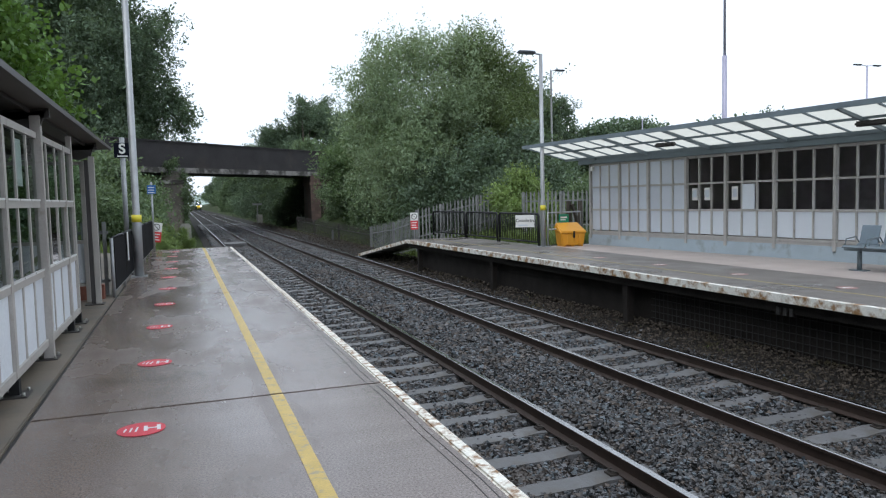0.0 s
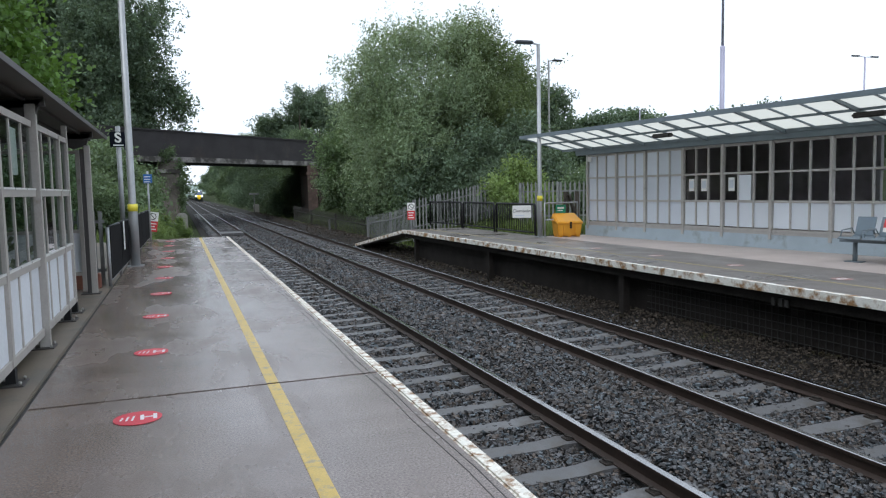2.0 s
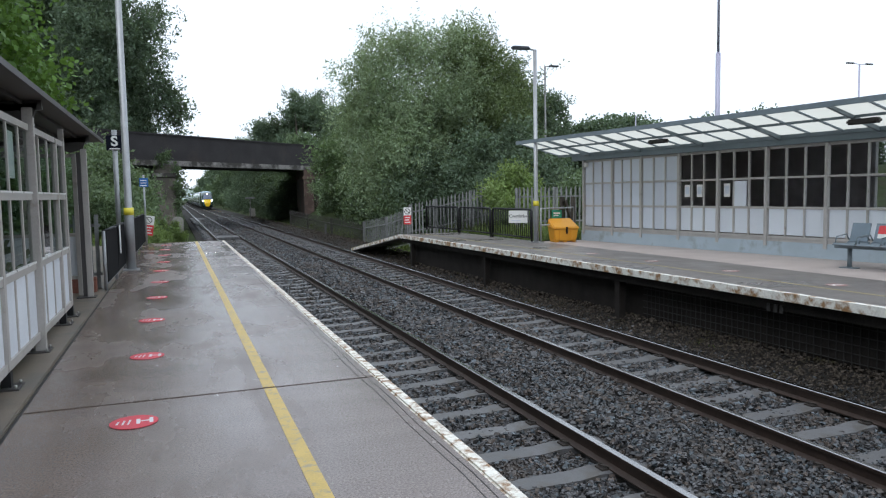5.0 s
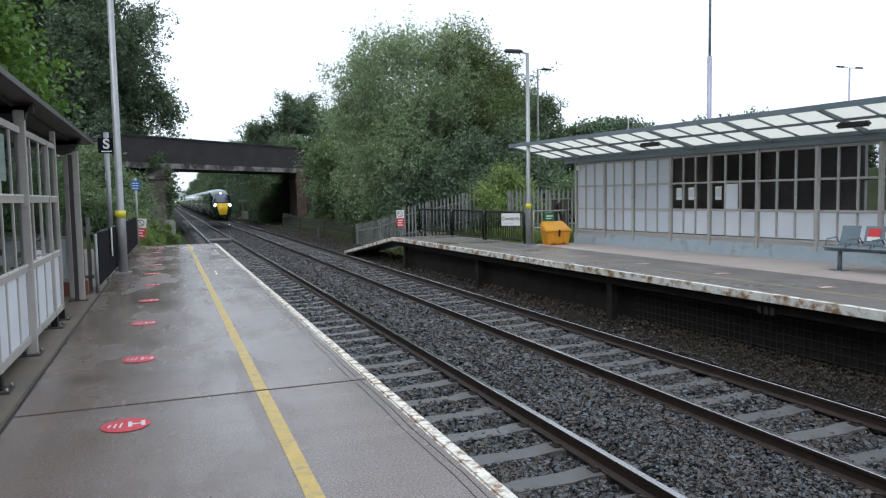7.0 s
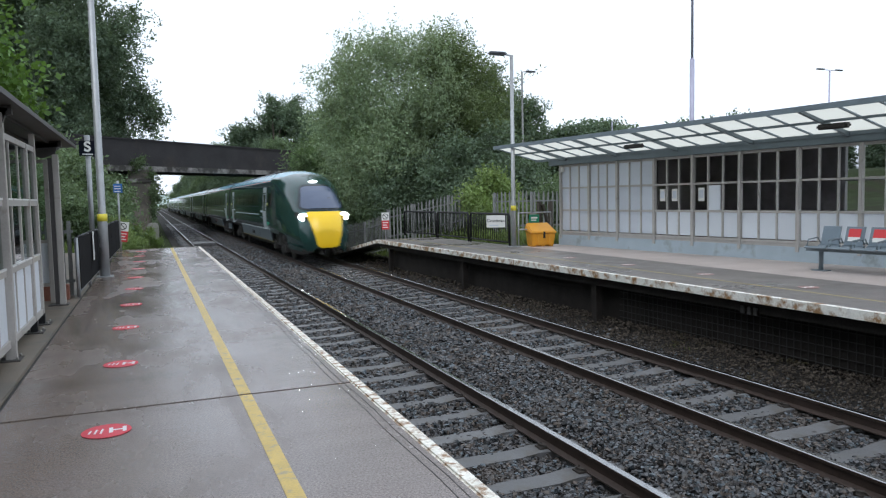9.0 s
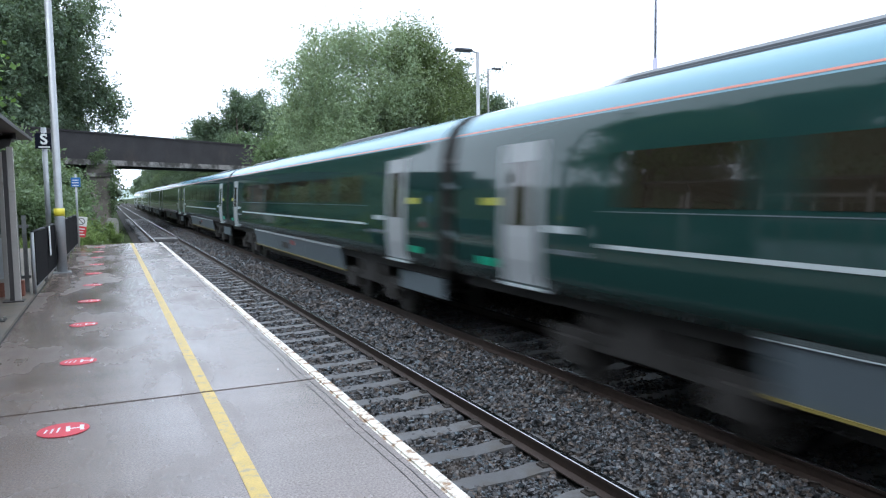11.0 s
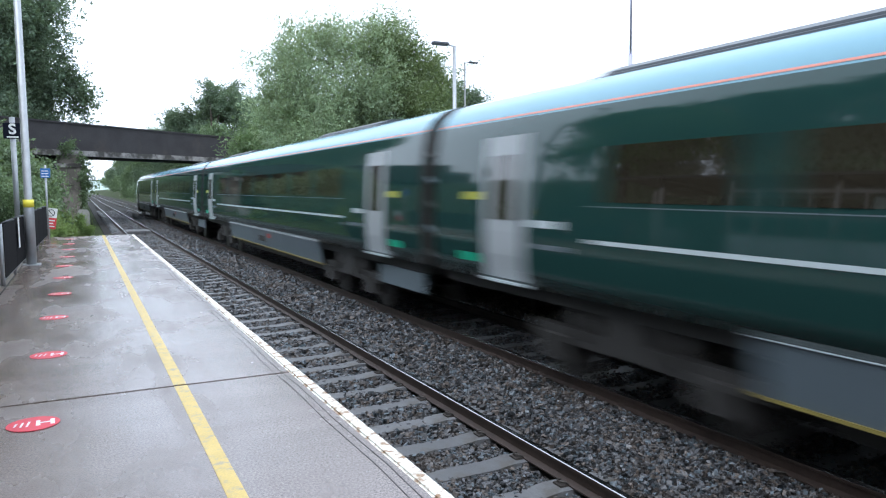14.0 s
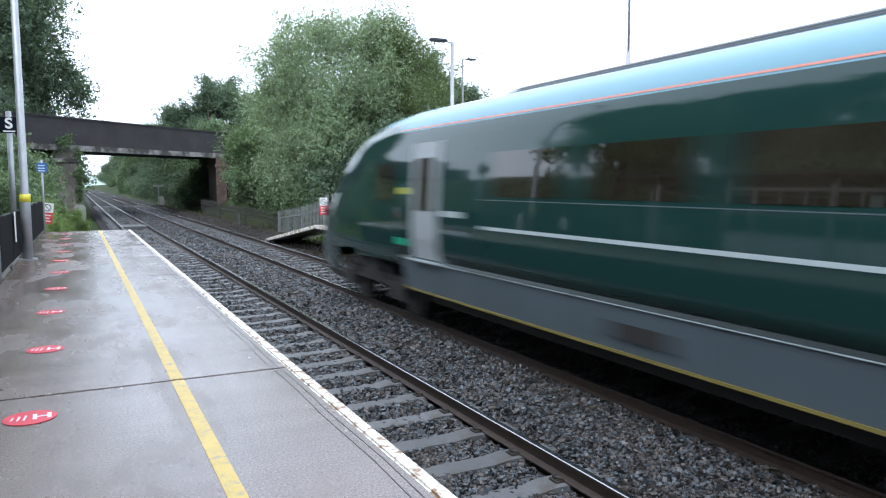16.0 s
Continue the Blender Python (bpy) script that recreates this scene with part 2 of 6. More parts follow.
RED = mat("red_sign", (0.62, 0.045, 0.05), 0.4, 0, 0.08, 4, 0)
GREEN_SIGN = mat("green_sign", (0.02, 0.25, 0.14), 0.4, 0, 0.08, 4, 0)
BAND = mat("yellow_band", (0.72, 0.62, 0.05), 0.4, 0, 0.06, 4, 0)
GRIT = mat("yellow_plastic", (0.72, 0.33, 0.02), 0.45, 0, 0.08, 3, 0.05, 40, (0.35, 0.18, 0.03), 0.7, 3)
SEAT = mat("perforated_grey_steel", (0.19, 0.235, 0.275), 0.4, 0.4, 0.1, 5, 0.05)
BRIDGE_DARK = mat("sooty_bridge_girder", (0.042, 0.039, 0.040), 0.8, 0, 0.35, 0.7, 0.3, 12, (0.06, 0.05, 0.046), 0.6, 0.4, spec=0.25)
BRIDGE_PALE = mat("stained_bridge_flange", (0.26, 0.245, 0.23), 0.8, 0, 0.35, 1.0, 0.2, 9, (0.05, 0.045, 0.04), 0.5, 0.75)
BRICK = mat("old_brick", (0.095, 0.062, 0.05), 0.85, 0, 0.35, 3, 0.5, 25, (0.06, 0.055, 0.05), 0.55, 0.6, obj=0.25)
BRICK_RED = mat("red_kerb_brick", (0.22, 0.085, 0.055), 0.8, 0, 0.3, 9, 0.4, 40)
BRICK_GREY = mat("weathered_grey_brick", (0.20, 0.175, 0.15), 0.85, 0, 0.35, 3, 0.5, 25, (0.10, 0.09, 0.075), 0.55, 0.6, obj=0.2)
POLE_LILAC = mat("lilac_grey_mast", (0.40, 0.39, 0.50), 0.45, 0.2, 0.08)
LAMP_HEAD = mat("dark_lamp_head", (0.06, 0.065, 0.075), 0.45, 0.2)
TRANSLUCENT = bpy.data.materials.new("milky_canopy_sheet")
TRANSLUCENT.use_nodes = True
_n, _l = TRANSLUCENT.node_tree.nodes, TRANSLUCENT.node_tree.links
_t, _m = _n.new("ShaderNodeBsdfTranslucent"), _n.new("ShaderNodeMixShader")
_t.inputs[0].default_value = (0.64, 0.63, 0.56, 1)
_n["Principled BSDF"].inputs["Base Color"].default_value = (0.7, 0.71, 0.69, 1)
_n["Principled BSDF"].inputs["Roughness"].default_value = 0.4
_m.inputs[0].default_value = 0.85
_l.new(_n["Principled BSDF"].outputs[0], _m.inputs[1])
_l.new(_t.outputs[0], _m.inputs[2])
_l.new(_m.outputs[0], _n["Material Output"].inputs[0])
GLASS = glass_mat("shelter_glass", (0.62, 0.70, 0.67), 0.03, 1.10)
GLASS_DK = glass_mat("tinted_shelter_glass", (0.6, 0.6, 0.62), 0.03, 1.32)
TGREEN = mat("dark_green_coach_paint", (0.016, 0.046, 0.042), 0.06, 0, 0.06, 1.5, 0.0, spec=0.5)
# pale blue base colour carries the sky's reflection on a dusty roof
TROOF = mat("dusty_roof_sky_sheen", (0.17, 0.33, 0.41), 0.2, 0.0, 0.06, 2, 0.02)
TWIN = mat("tinted_coach_window", (0.024, 0.020, 0.014), 0.04, 0, 0.6, 0.9, 0, spec=0.9)
TDOOR = mat("pale_grey_coach_door", (0.36, 0.385, 0.40), 0.3, 0, 0.06, 3, 0)
TSKIRT = mat("grey_skirt_panel", (0.115, 0.143, 0.163), 0.4, 0, 0.15, 1.5, 0.02)
TSTRIPE = mat("silver_waist_stripe", (0.5, 0.56, 0.58), 0.35, 0.1, 0.05, 3, 0)
TORANGE = mat("orange_cantrail_line", (0.60, 0.22, 0.16), 0.4, 0, 0.05, 3, 0)
TYELLOW = mat("yellow_warning_front", (0.86, 0.56, 0.012), 0.25, 0, 0.04, 2, 0)
TBLACK = mat("underframe_black", (0.032, 0.030, 0.028), 0.7, 0.1, 0.35, 4, 0.2)
TYEL2 = mat("yellow_solebar_line", (0.22, 0.175, 0.05), 0.4, 0, 0.1, 3, 0)
TMARK = mat("yellow_class_mark", (0.42, 0.42, 0.05), 0.4, 0, 0.1, 3, 0)
TRED = mat("dull_red_label", (0.30, 0.05, 0.045), 0.5, 0, 0.1, 3, 0)
# distance haze is mixed into this pale base colour
HILL = mat("haze_toned_hill", (0.36, 0.43, 0.385), 0.9, 0, 0.12, 0.02, 0, 0.2, spec=0.0)
TMINT = mat("mint_green_mark", (0.02, 0.36, 0.21), 0.4)
# blue-grey base colour includes the sky mirrored in the raked glass
TSCREEN = mat("sky_toned_windscreen", (0.075, 0.095, 0.15), 0.05, 0, 0.1, 2, 0)
TMASK = mat("gloss_black_windscreen_surround", (0.008, 0.014, 0.018), 0.1, 0, 0.05, 2, 0, spec=0.4)
TLIGHT = mat("lit_headlamp", (1.0, 0.97, 0.92), 0.2, 0, 0, 1, 0, glow=32)
TTAIL = mat("unlit_red_tail_lens", (0.10, 0.012, 0.012), 0.15, 0, 0.1, 3, 0)
TLIGHT2 = mat("lit_marker_lamp", (1.0, 0.97, 0.92), 0.2, 0, 0, 1, 0, glow=9)
WHEEL = mat("wheel_steel", (0.09, 0.085, 0.08), 0.45, 0.6)
INTERIOR = mat("waiting_room_wall", (0.42, 0.38, 0.37), 0.7)
RIBBED = mat("ribbed_roof_lining", (0.065, 0.058, 0.052), 0.5, 0, 0.2, 3, 0.05)
SILL_GLINT = mat("pale_sill_glint", (0.72, 0.72, 0.70), 0.35, 0, 0.08, 5, 0.02)


# ---- mesh helpers ----
def box(bm, x0, x1, y0, y1, z0, z1, mi=0):
    v = [bm.verts.new((x, y, z)) for x in (x0, x1) for y in (y0, y1) for z in (z0, z1)]
    for f in ((0, 1, 3, 2), (4, 6, 7, 5), (0, 4, 5, 1), (2, 3, 7, 6), (0, 2, 6, 4), (1, 5, 7, 3)):
        bm.faces.new([v[i] for i in f]).material_index = mi


def beam(bm, p, q, w, h, mi=0, up=(0, 0, 1)):
    """A bar of w x h from p to q."""
    p, q = Vector(p), Vector(q)
    d = (q - p).normalized()
    s = d.cross(Vector(up))
    s = s.normalized() if s.length > 1e-4 else Vector((1, 0, 0))
    u = s.cross(d).normalized()
    s, u = s * w / 2, u * h / 2
    v = [bm.verts.new(c + a * s + b * u) for c in (p, q) for a, b in ((-1, -1), (1, -1), (1, 1), (-1, 1))]
    for f in ((3, 2, 1, 0), (4, 5, 6, 7), (0, 1, 5, 4), (1, 2, 6, 5), (2, 3, 7, 6), (3, 0, 4, 7)):
        bm.faces.new([v[i] for i in f]).material_index = mi


def tube(bm, pts, radii, n=10, mi=0):
    rings = []
    pts = [Vector(p) for p in pts]
    for i, p in enumerate(pts):
        d = (pts[min(i + 1, len(pts) - 1)] - pts[max(i - 1, 0)]).normalized()
        s = d.cross(Vector((0.03, 1, 0.02) if abs(d.y) < 0.9 else (1, 0, 0))).normalized()
        u = s.cross(d)
        r = radii[i] if isinstance(radii, (list, tuple)) else radii
        rings.append([bm.verts.new(p + r * (math.cos(2 * math.pi * k / n) * s + math.sin(2 * math.pi * k / n) * u)) for k in range(n)])
    for a, b in zip(rings, rings[1:]):
        for k in range(n):
            f = bm.faces.new((a[k], a[(k + 1) % n], b[(k + 1) % n], b[k]))
            f.material_index, f.smooth = mi, True
    bm.faces.new(rings[0]).material_index = mi
    bm.faces.new(rings[-1][::-1]).material_index = mi


def prism(bm, poly, y0, y1, mi=0):
    """Extrudes a polygon of (x, z) from y0 to y1."""
    a = [bm.verts.new((x, y0, z)) for x, z in poly]
    b = [bm.verts.new((x, y1, z)) for x, z in poly]
    n = len(poly)
    for i in range(n):
        bm.faces.new((a[i], a[(i + 1) % n], b[(i + 1) % n], b[i])).material_index = mi
    bm.faces.new(a[::-1]).material_index = mi
    bm.faces.new(b).material_index = mi


def part(name, bm, material, parent=None, label="", bevel=0.0):
    if bevel:
        bmesh.ops.bevel(bm, geom=bm.edges[:], offset=bevel, segments=2, affect="EDGES", clamp_overlap=True)
    bmesh.ops.recalc_face_normals(bm, faces=bm.faces)
    me = bpy.data.meshes.new(name)
    bm.to_mesh(me)
    bm.free()
    for m in material if isinstance(material, (list, tuple)) else (material,):
        me.materials.append(m)
    ob = new(name, me)
    if parent:
        ob.parent = parent
    if label:
        ob["label"] = label
    return ob


def boxed(name, dims, material, parent=None, label="", bevel=0.0):
    bm = bmesh.new()
    box(bm, *dims)
    return part(name, bm, material, parent, label, bevel)


def sheet(name, axis, at, a0, a1, z0, z1, material, parent):
    """A single upright pane of glass across the axis."""
    bm = bmesh.new()
    q = ((a0, z0), (a1, z0), (a1, z1), (a0, z1))
    bm.faces.new([bm.verts.new((at, a, z) if axis == "x" else (a, at, z)) for a, z in q])
    ob = part(name, bm, material, parent)
    ob.visible_shadow = False
    return ob


def base(name, x=0, y=0, z=0, rz=0, **tags):
    ob = new(name)
    ob.matrix_world = pose(x, y, z, 0, 0, rz)
    return tagged(ob, **tags)


def lettering(name, text, size, material, parent, m, thick=0.002, label="", heavy=0.0):
    cu = bpy.data.curves.new(name, "FONT")
    cu.body, cu.size, cu.align_x, cu.align_y, cu.extrude = text, size, "CENTER", "CENTER", thick
    cu.offset = size * heavy
    tmp = bpy.data.objects.new(name, cu)
    scene.collection.objects.link(tmp)
    me = bpy.data.meshes.new_from_object(tmp.evaluated_get(bpy.context.evaluated_depsgraph_get()))
    bpy.data.objects.remove(tmp)
    me.materials.clear()
    me.materials.append(material)
    ob = new(name, me)
    ob.parent = parent
    ob.matrix_basis = m
    if label:
        ob["label"] = label
    return ob


# ---- ground and track ----
RAIL_Z = -0.973
NEAR_C, FAR_C = 3.004, 6.356   # track centre lines
BED = -1.22


def smooth(a, b, v):
    t = np.clip((v - a) / (b - a), 0, 1)
    return t * t * (3 - 2 * t)


def ground_z(x, y):
    z = np.full(np.broadcast(x, y).shape, BED - 0.05)
    far = smooth(24.5, 30, y)
    left = smooth(0.8, -3.5, x) * 1.1 + smooth(-3, -14, x) * 4.5
    right = smooth(9.2, 15, x) * 2.0 + smooth(14, 40, x) * 2.0
    z = z + far * (left + right)
    z = z + (1 - far) * (smooth(-4, -4.6, x) * 1.1 + smooth(-5, -14, x) * 3.0 + smooth(13.4, 14.0, x) * 1.15 + smooth(14, 40, x) * 1.5)
    return z


def build_ground():
    xs = np.array([-1500, -700, -300, -150, -80, -45, -30, -22, -17, -14, -11, -9, -7.5, -6, -5, -4.6, -4, -3, -2, -1, 0, 0.8, 1.5, 2.5, 5, 8,
                   9.2, 10, 11, 12, 13, 13.4, 14, 15, 17, 20, 25, 32, 40, 60, 100, 200, 400, 800, 1500.0])
    ys = np.array([-600, -200, -80, -40, -20, -8, 0, 8, 15, 20, 24.5, 26, 27, 28, 29, 30, 32, 35, 40, 45, 50, 55, 60, 70, 80, 100, 130, 170, 220,
                   300, 350, 420, 500, 600, 750, 900, 1300, 2500.0])
    X, Y = np.meshgrid(xs, ys)
    Z = ground_z(X, Y)
    n = len(xs)
    faces = [(j * n + i, j * n + i + 1, (j + 1) * n + i + 1, (j + 1) * n + i) for j in range(len(ys) - 1) for i in range(n - 1)]
    me = bpy.data.meshes.new("ground")
    me.from_pydata(np.c_[X.ravel(), Y.ravel(), Z.ravel()].tolist(), [], faces)
    me.materials.append(EARTH)
    return tagged(new("ground", me), "rough grassy earth banks beside the railway cutting", "ground", kind="structure")


build_ground()

bm = bmesh.new()
prism(bm, [(1.2, BED - 0.3), (1.2, BED + 0.02), (1.7, BED + 0.01), (3.9, BED + 0.01), (4.2, BED + 0.07), (4.7, BED + 0.10), (5.3, BED + 0.07), (5.55, BED + 0.01), (7.5, BED + 0.01), (8.15, BED + 0.17), (8.4, BED + 0.26), (8.8, BED + 0.26),
           (9.6, BED - 0.3)], -40, 420)
tagged(part("ballast_bed", bm, BALLAST), "dark grey ballast bed under two railway tracks", "ballast", kind="structure")


def build_stones():
    """Loose ballast stones between and beside the sleepers, thinner with distance."""
    rng = np.random.default_rng(5)
    cube = np.array([(x, y, z) for x in (-1, 1) for y in (-1, 1) for z in (-1, 1)], float)
    tri = np.array([(0, 1, 3), (0, 3, 2), (4, 6, 7), (4, 7, 5), (0, 4, 5), (0, 5, 1), (2, 3, 7), (2, 7, 6), (0, 2, 6), (0, 6, 4), (1, 5, 7), (1, 7, 3)])
    spots = []
    for y0, y1, per, s in ((1.2, 6.5, 1350, 0.62), (6.5, 10, 800, 0.78), (10, 16, 430, 1.0), (16, 28, 190, 1.25), (28, 50, 85, 1.25), (50, 92, 26, 1.55)):
        n = int((y1 - y0) * 7.4 * per)
        x = rng.uniform(1.6, 9.0, n)
        y = rng.uniform(y0, y1, n)
        keep = x < 1.45 * y + 1.0
        for c in (NEAR_C, FAR_C):
            for r in (-0.752, 0.752):
                keep &= abs(x - c - r) > 0.085
            inner = 1.02 if c == NEAR_C else 1.25
            on = (x - c < inner) & (x - c > (-1.25 if c == NEAR_C else -0.9))
            ph = ((y - SLEEPER_Y0) / SLEEPER_D + 0.5) % 1 - 0.5
            keep &= ~(on & (abs(ph * SLEEPER_D) < 0.098) & (rng.uniform(size=n) > (0.07 if c == NEAR_C else 0.16)))
        spots.append(np.c_[x, y, np.full(n, s)][keep])
    p = np.concatenate(spots)
    n = len(p)
    size = rng.uniform(0.017, 0.038, n) * p[:, 2] * np.where(p[:, 0] > 7.6, 0.6, 1.0)
    v = cube[None] * (1 + rng.uniform(-0.55, 0.3, (n, 8, 3)))
    v *= rng.uniform(0.55, 1.25, (n, 1, 3)) * np.array([1.1, 1.0, 0.75])
    a = rng.uniform(0, 6.28, n)
    b = rng.uniform(-1.3, 1.3, n)
    ca, sa, cb, sb = np.cos(a)[:, None], np.sin(a)[:, None], np.cos(b)[:, None], np.sin(b)[:, None]
    x, y, z = v[..., 0], v[..., 1] * cb - v[..., 2] * sb, v[..., 1] * sb + v[..., 2] * cb
    v = np.stack([x * ca - y * sa, x * sa + y * ca, z], -1) * size[:, None, None]
    hump = 0.07 * np.exp(-((p[:, 0] - 4.68) / 0.35) ** 2) + 0.015 * np.sin(p[:, 1] * 1.7 + p[:, 0] * 2.1) + 0.42 * smooth(7.45, 8.4, p[:, 0])
    inside = np.minimum(abs(p[:, 0] - NEAR_C), abs(p[:, 0] - FAR_C)) < 1.2
    between = smooth(3.95, 4.15, p[:, 0]) * (1 - smooth(5.45, 5.6, p[:, 0]))
    zz = BED + np.where(inside, 0.03, 0.055) + hump * 0.6 + rng.uniform(0, 0.03, n)
    zz = np.maximum(zz, BED + (0.105 + rng.uniform(-0.03, 0.02, n)) * between)
    v += np.stack([p[:, 0], p[:, 1], zz], -1)[:, None]
    me = bpy.data.meshes.new("ballast_stones")
    me.vertices.add(n * 8)
    me.vertices.foreach_set("co", v.ravel())
    f = (tri[None] + 8 * np.arange(n)[:, None, None]).reshape(-1, 3)
    me.loops.add(len(f) * 3)
    me.loops.foreach_set("vertex_index", f.ravel())
    me.polygons.add(len(f))
    me.polygons.foreach_set("loop_start", np.arange(0, len(f) * 3, 3))
    me.update(calc_edges=True)
    me.shade_flat()
    me.materials.append(STONE)
    me.materials.append(STONE_DIRTY)
    me.materials.append(STONE_WARM)
    me.materials.append(STONE_BLUE)
    me.polygons.foreach_set("material_index", np.repeat(np.where(p[:, 0] + rng.normal(0, 0.12, n) > 7.65, 1, rng.choice([0, 2, 3], n, p=[0.55, 0.27, 0.18])).astype(np.int32), 12))
    tagged(new("ballast_stones", me), "loose dark grey and brownish crushed ballast stones", "ballast", kind="stuff")


SLEEPER_D, SLEEPER_Y0 = 0.722, 4.96
build_stones()


def build_track(c, y_last, label):
    track = tagged(new("railway_track"), label, "track", "two railway tracks", kind="structure")
    for s in (-1, 1):
        bm = bmesh.new()
        x = c + s * 0.752
        z = RAIL_Z
        prism(bm, [(x - 0.07, z - 0.159), (x + 0.07, z - 0.159), (x + 0.07, z - 0.147), (x + 0.012, z - 0.125), (x + 0.012, z - 0.045), (x + 0.035, z - 0.034),
                   (x + 0.035, z - 0.008), (x - 0.035, z - 0.008), (x - 0.035, z - 0.034), (x - 0.012, z - 0.045), (x - 0.012, z - 0.125),
                   (x - 0.07, z - 0.147)], -40, 420)
        rail = part("rail", bm, RAIL_SIDE, track, "rusty brown flat-bottom rail")
        bm = bmesh.new()
        prism(bm, [(x - 0.033, z - 0.006), (x + 0.033, z - 0.006), (x + 0.026, z), (x - 0.026, z)], -40, 420)
        part("running_surface", bm, RAIL_TOP, rail, "polished steel rail head")
    # one sleeper and one clip, shared by all
    bm = bmesh.new()
    prism(bm, [(-1.25, -0.12), (1.25, -0.12), (1.25, 0), (0.55, 0.004), (0.35, -0.018), (-0.35, -0.018), (-0.55, 0.004), (-1.25, 0)], -0.125, 0.125)
    bmesh.ops.bevel(bm, geom=[e for e in bm.edges if abs(e.verts[0].co.y - e.verts[1].co.y) < 1e-6 and min(v.co.z for v in e.verts) > -0.1], offset=0.02, segments=1,
                    affect="EDGES")
    first = part("sleeper", bm, SLEEPER, track)
    y0 = SLEEPER_Y0 - 11 * SLEEPER_D
    first.location = (c, y0, RAIL_Z - 0.165)
    bm = bmesh.new()
    for e in (-1, 1):
        tube(bm, [(e * 0.06, -0.05, 0.0), (e * 0.085, -0.05, 0.03), (e * 0.115, -0.02, 0.035), (e * 0.13, 0.02, 0.03), (e * 0.11, 0.05, 0.03), (e * 0.075, 0.055, 0.02)],
             0.011, 5)
        box(bm, min(e * 0.075, e * 0.15), max(e * 0.075, e * 0.15), -0.06, 0.06, -0.01, 0.012)
    clip = part("rail_clip", bm, CLIP, first)
    clip.location = (-0.752, 0, 0.008)
    clips = clip.data
    n = int((y_last - y0) / SLEEPER_D)
    for i in range(n):
        if i:
            sl = new("sleeper", first.data)
            sl.parent = track
            sl.location = (c, y0 + i * SLEEPER_D, RAIL_Z - 0.165)
            sl.rotation_euler[2] = radians(random.uniform(-0.5, 0.5))
        else:
            sl = first
        if y0 + i * SLEEPER_D < 26:
            for s in (-1, 1) if i else (1,):
                k = new("rail_clip", clips)
                k.parent = sl
                k.location = (s * 0.752, 0, 0.008)


build_track(NEAR_C, 100, "concrete-sleepered railway track beside the near platform")
build_track(FAR_C, 100, "concrete-sleepered railway track carrying the green train")

# crossing boards far down the line
bm = bmesh.new()
for i in range(7):
    box(bm, NEAR_C - 0.65 + i * 0.19, NEAR_C - 0.65 + i * 0.19 + 0.17, 46, 48.2, BED + 0.1, RAIL_Z - 0.01)
tagged(part("crossing_boards", bm, SLEEPER), "pale concrete crossing boards between the near rails", "crossing panel", kind="structure")

# ---- near platform ----
JOINTS = [-2.0, 5.58, 12.4, 19.1]
END_Y = 25.6


def build_near_platform():
    plat = tagged(new("platform_near"), "wet grey concrete platform with yellow line and white edge", "platform", kind="structure")
    edges = [-9.0] + JOINTS + [END_Y]
    for a, b in zip(edges, edges[1:]):
        bm = bmesh.new()
        box(bm, -1.06, 1.445, a + 0.012, b - 0.012, -0.25, 0)
        part("concrete_slab", bm, CONC, plat, bevel=0.008)
        bm = bmesh.new()
        box(bm, 1.445, 1.535, a + 0.004, b - 0.004, -0.16, 0.004)
        part("edge_coping", bm, WHITE_EDGE, plat, "white painted edge strip flaking to brown", bevel=0.012)
    bm = bmesh.new()
    box(bm, -1.06, 1.44, -9, END_Y - 0.01, -0.24, -0.014)
    part("joint_filler", bm, JOINT, plat)
    bm = bmesh.new()
    box(bm, -4.2, 1.3, -9, END_Y - 0.05, BED - 0.3, -0.22)
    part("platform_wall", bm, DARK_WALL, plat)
    bm = bmesh.new()
    edges = [-9.0] + JOINTS + [END_Y]
    for a, b in zip(edges, edges[1:]):
        box(bm, 0.57, 0.66, a + 0.02, b - 0.02, -0.002, 0.003)
    part("yellow_line", bm, YELLOW_LINE, plat, "worn yellow safety line")
    bm = bmesh.new()
    for x in (1.335, 1.39):
        for i in range(60):
            y = -2 + i * 0.45
            dx = 0.008 * math.sin(i * 1.7) + 0.005 * math.sin(i * 0.6)
            dx2 = 0.008 * math.sin((i + 1) * 1.7) + 0.005 * math.sin((i + 1) * 0.6)
            beam(bm, (x + dx, y, 0.0005), (x + dx2, y + 0.46, 0.0005), 0.0045, 0.003)
    part("edge_crack", bm, JOINT, plat, "thin dark cracks running along the edge")
    # raised strip on which the shelter stands
    bm = bmesh.new()
    box(bm, -4.2, -1.085, -9, 13.2, -0.24, 0.012)
    part("shelter_base", bm, CONC2, plat, "stained concrete shelter base", bevel=0.01)
    bm = bmesh.new()
    box(bm, -4.2, -1.085, 13.22, END_Y, -0.24, -0.03)
    part("verge_strip", bm, CONC2, plat)
    bm = bmesh.new()
    box(bm, -1.085, -1.06, -9, END_Y, -0.2, -0.012)
    part("gutter", bm, JOINT, plat, "dark wet drainage gap")


build_near_platform()


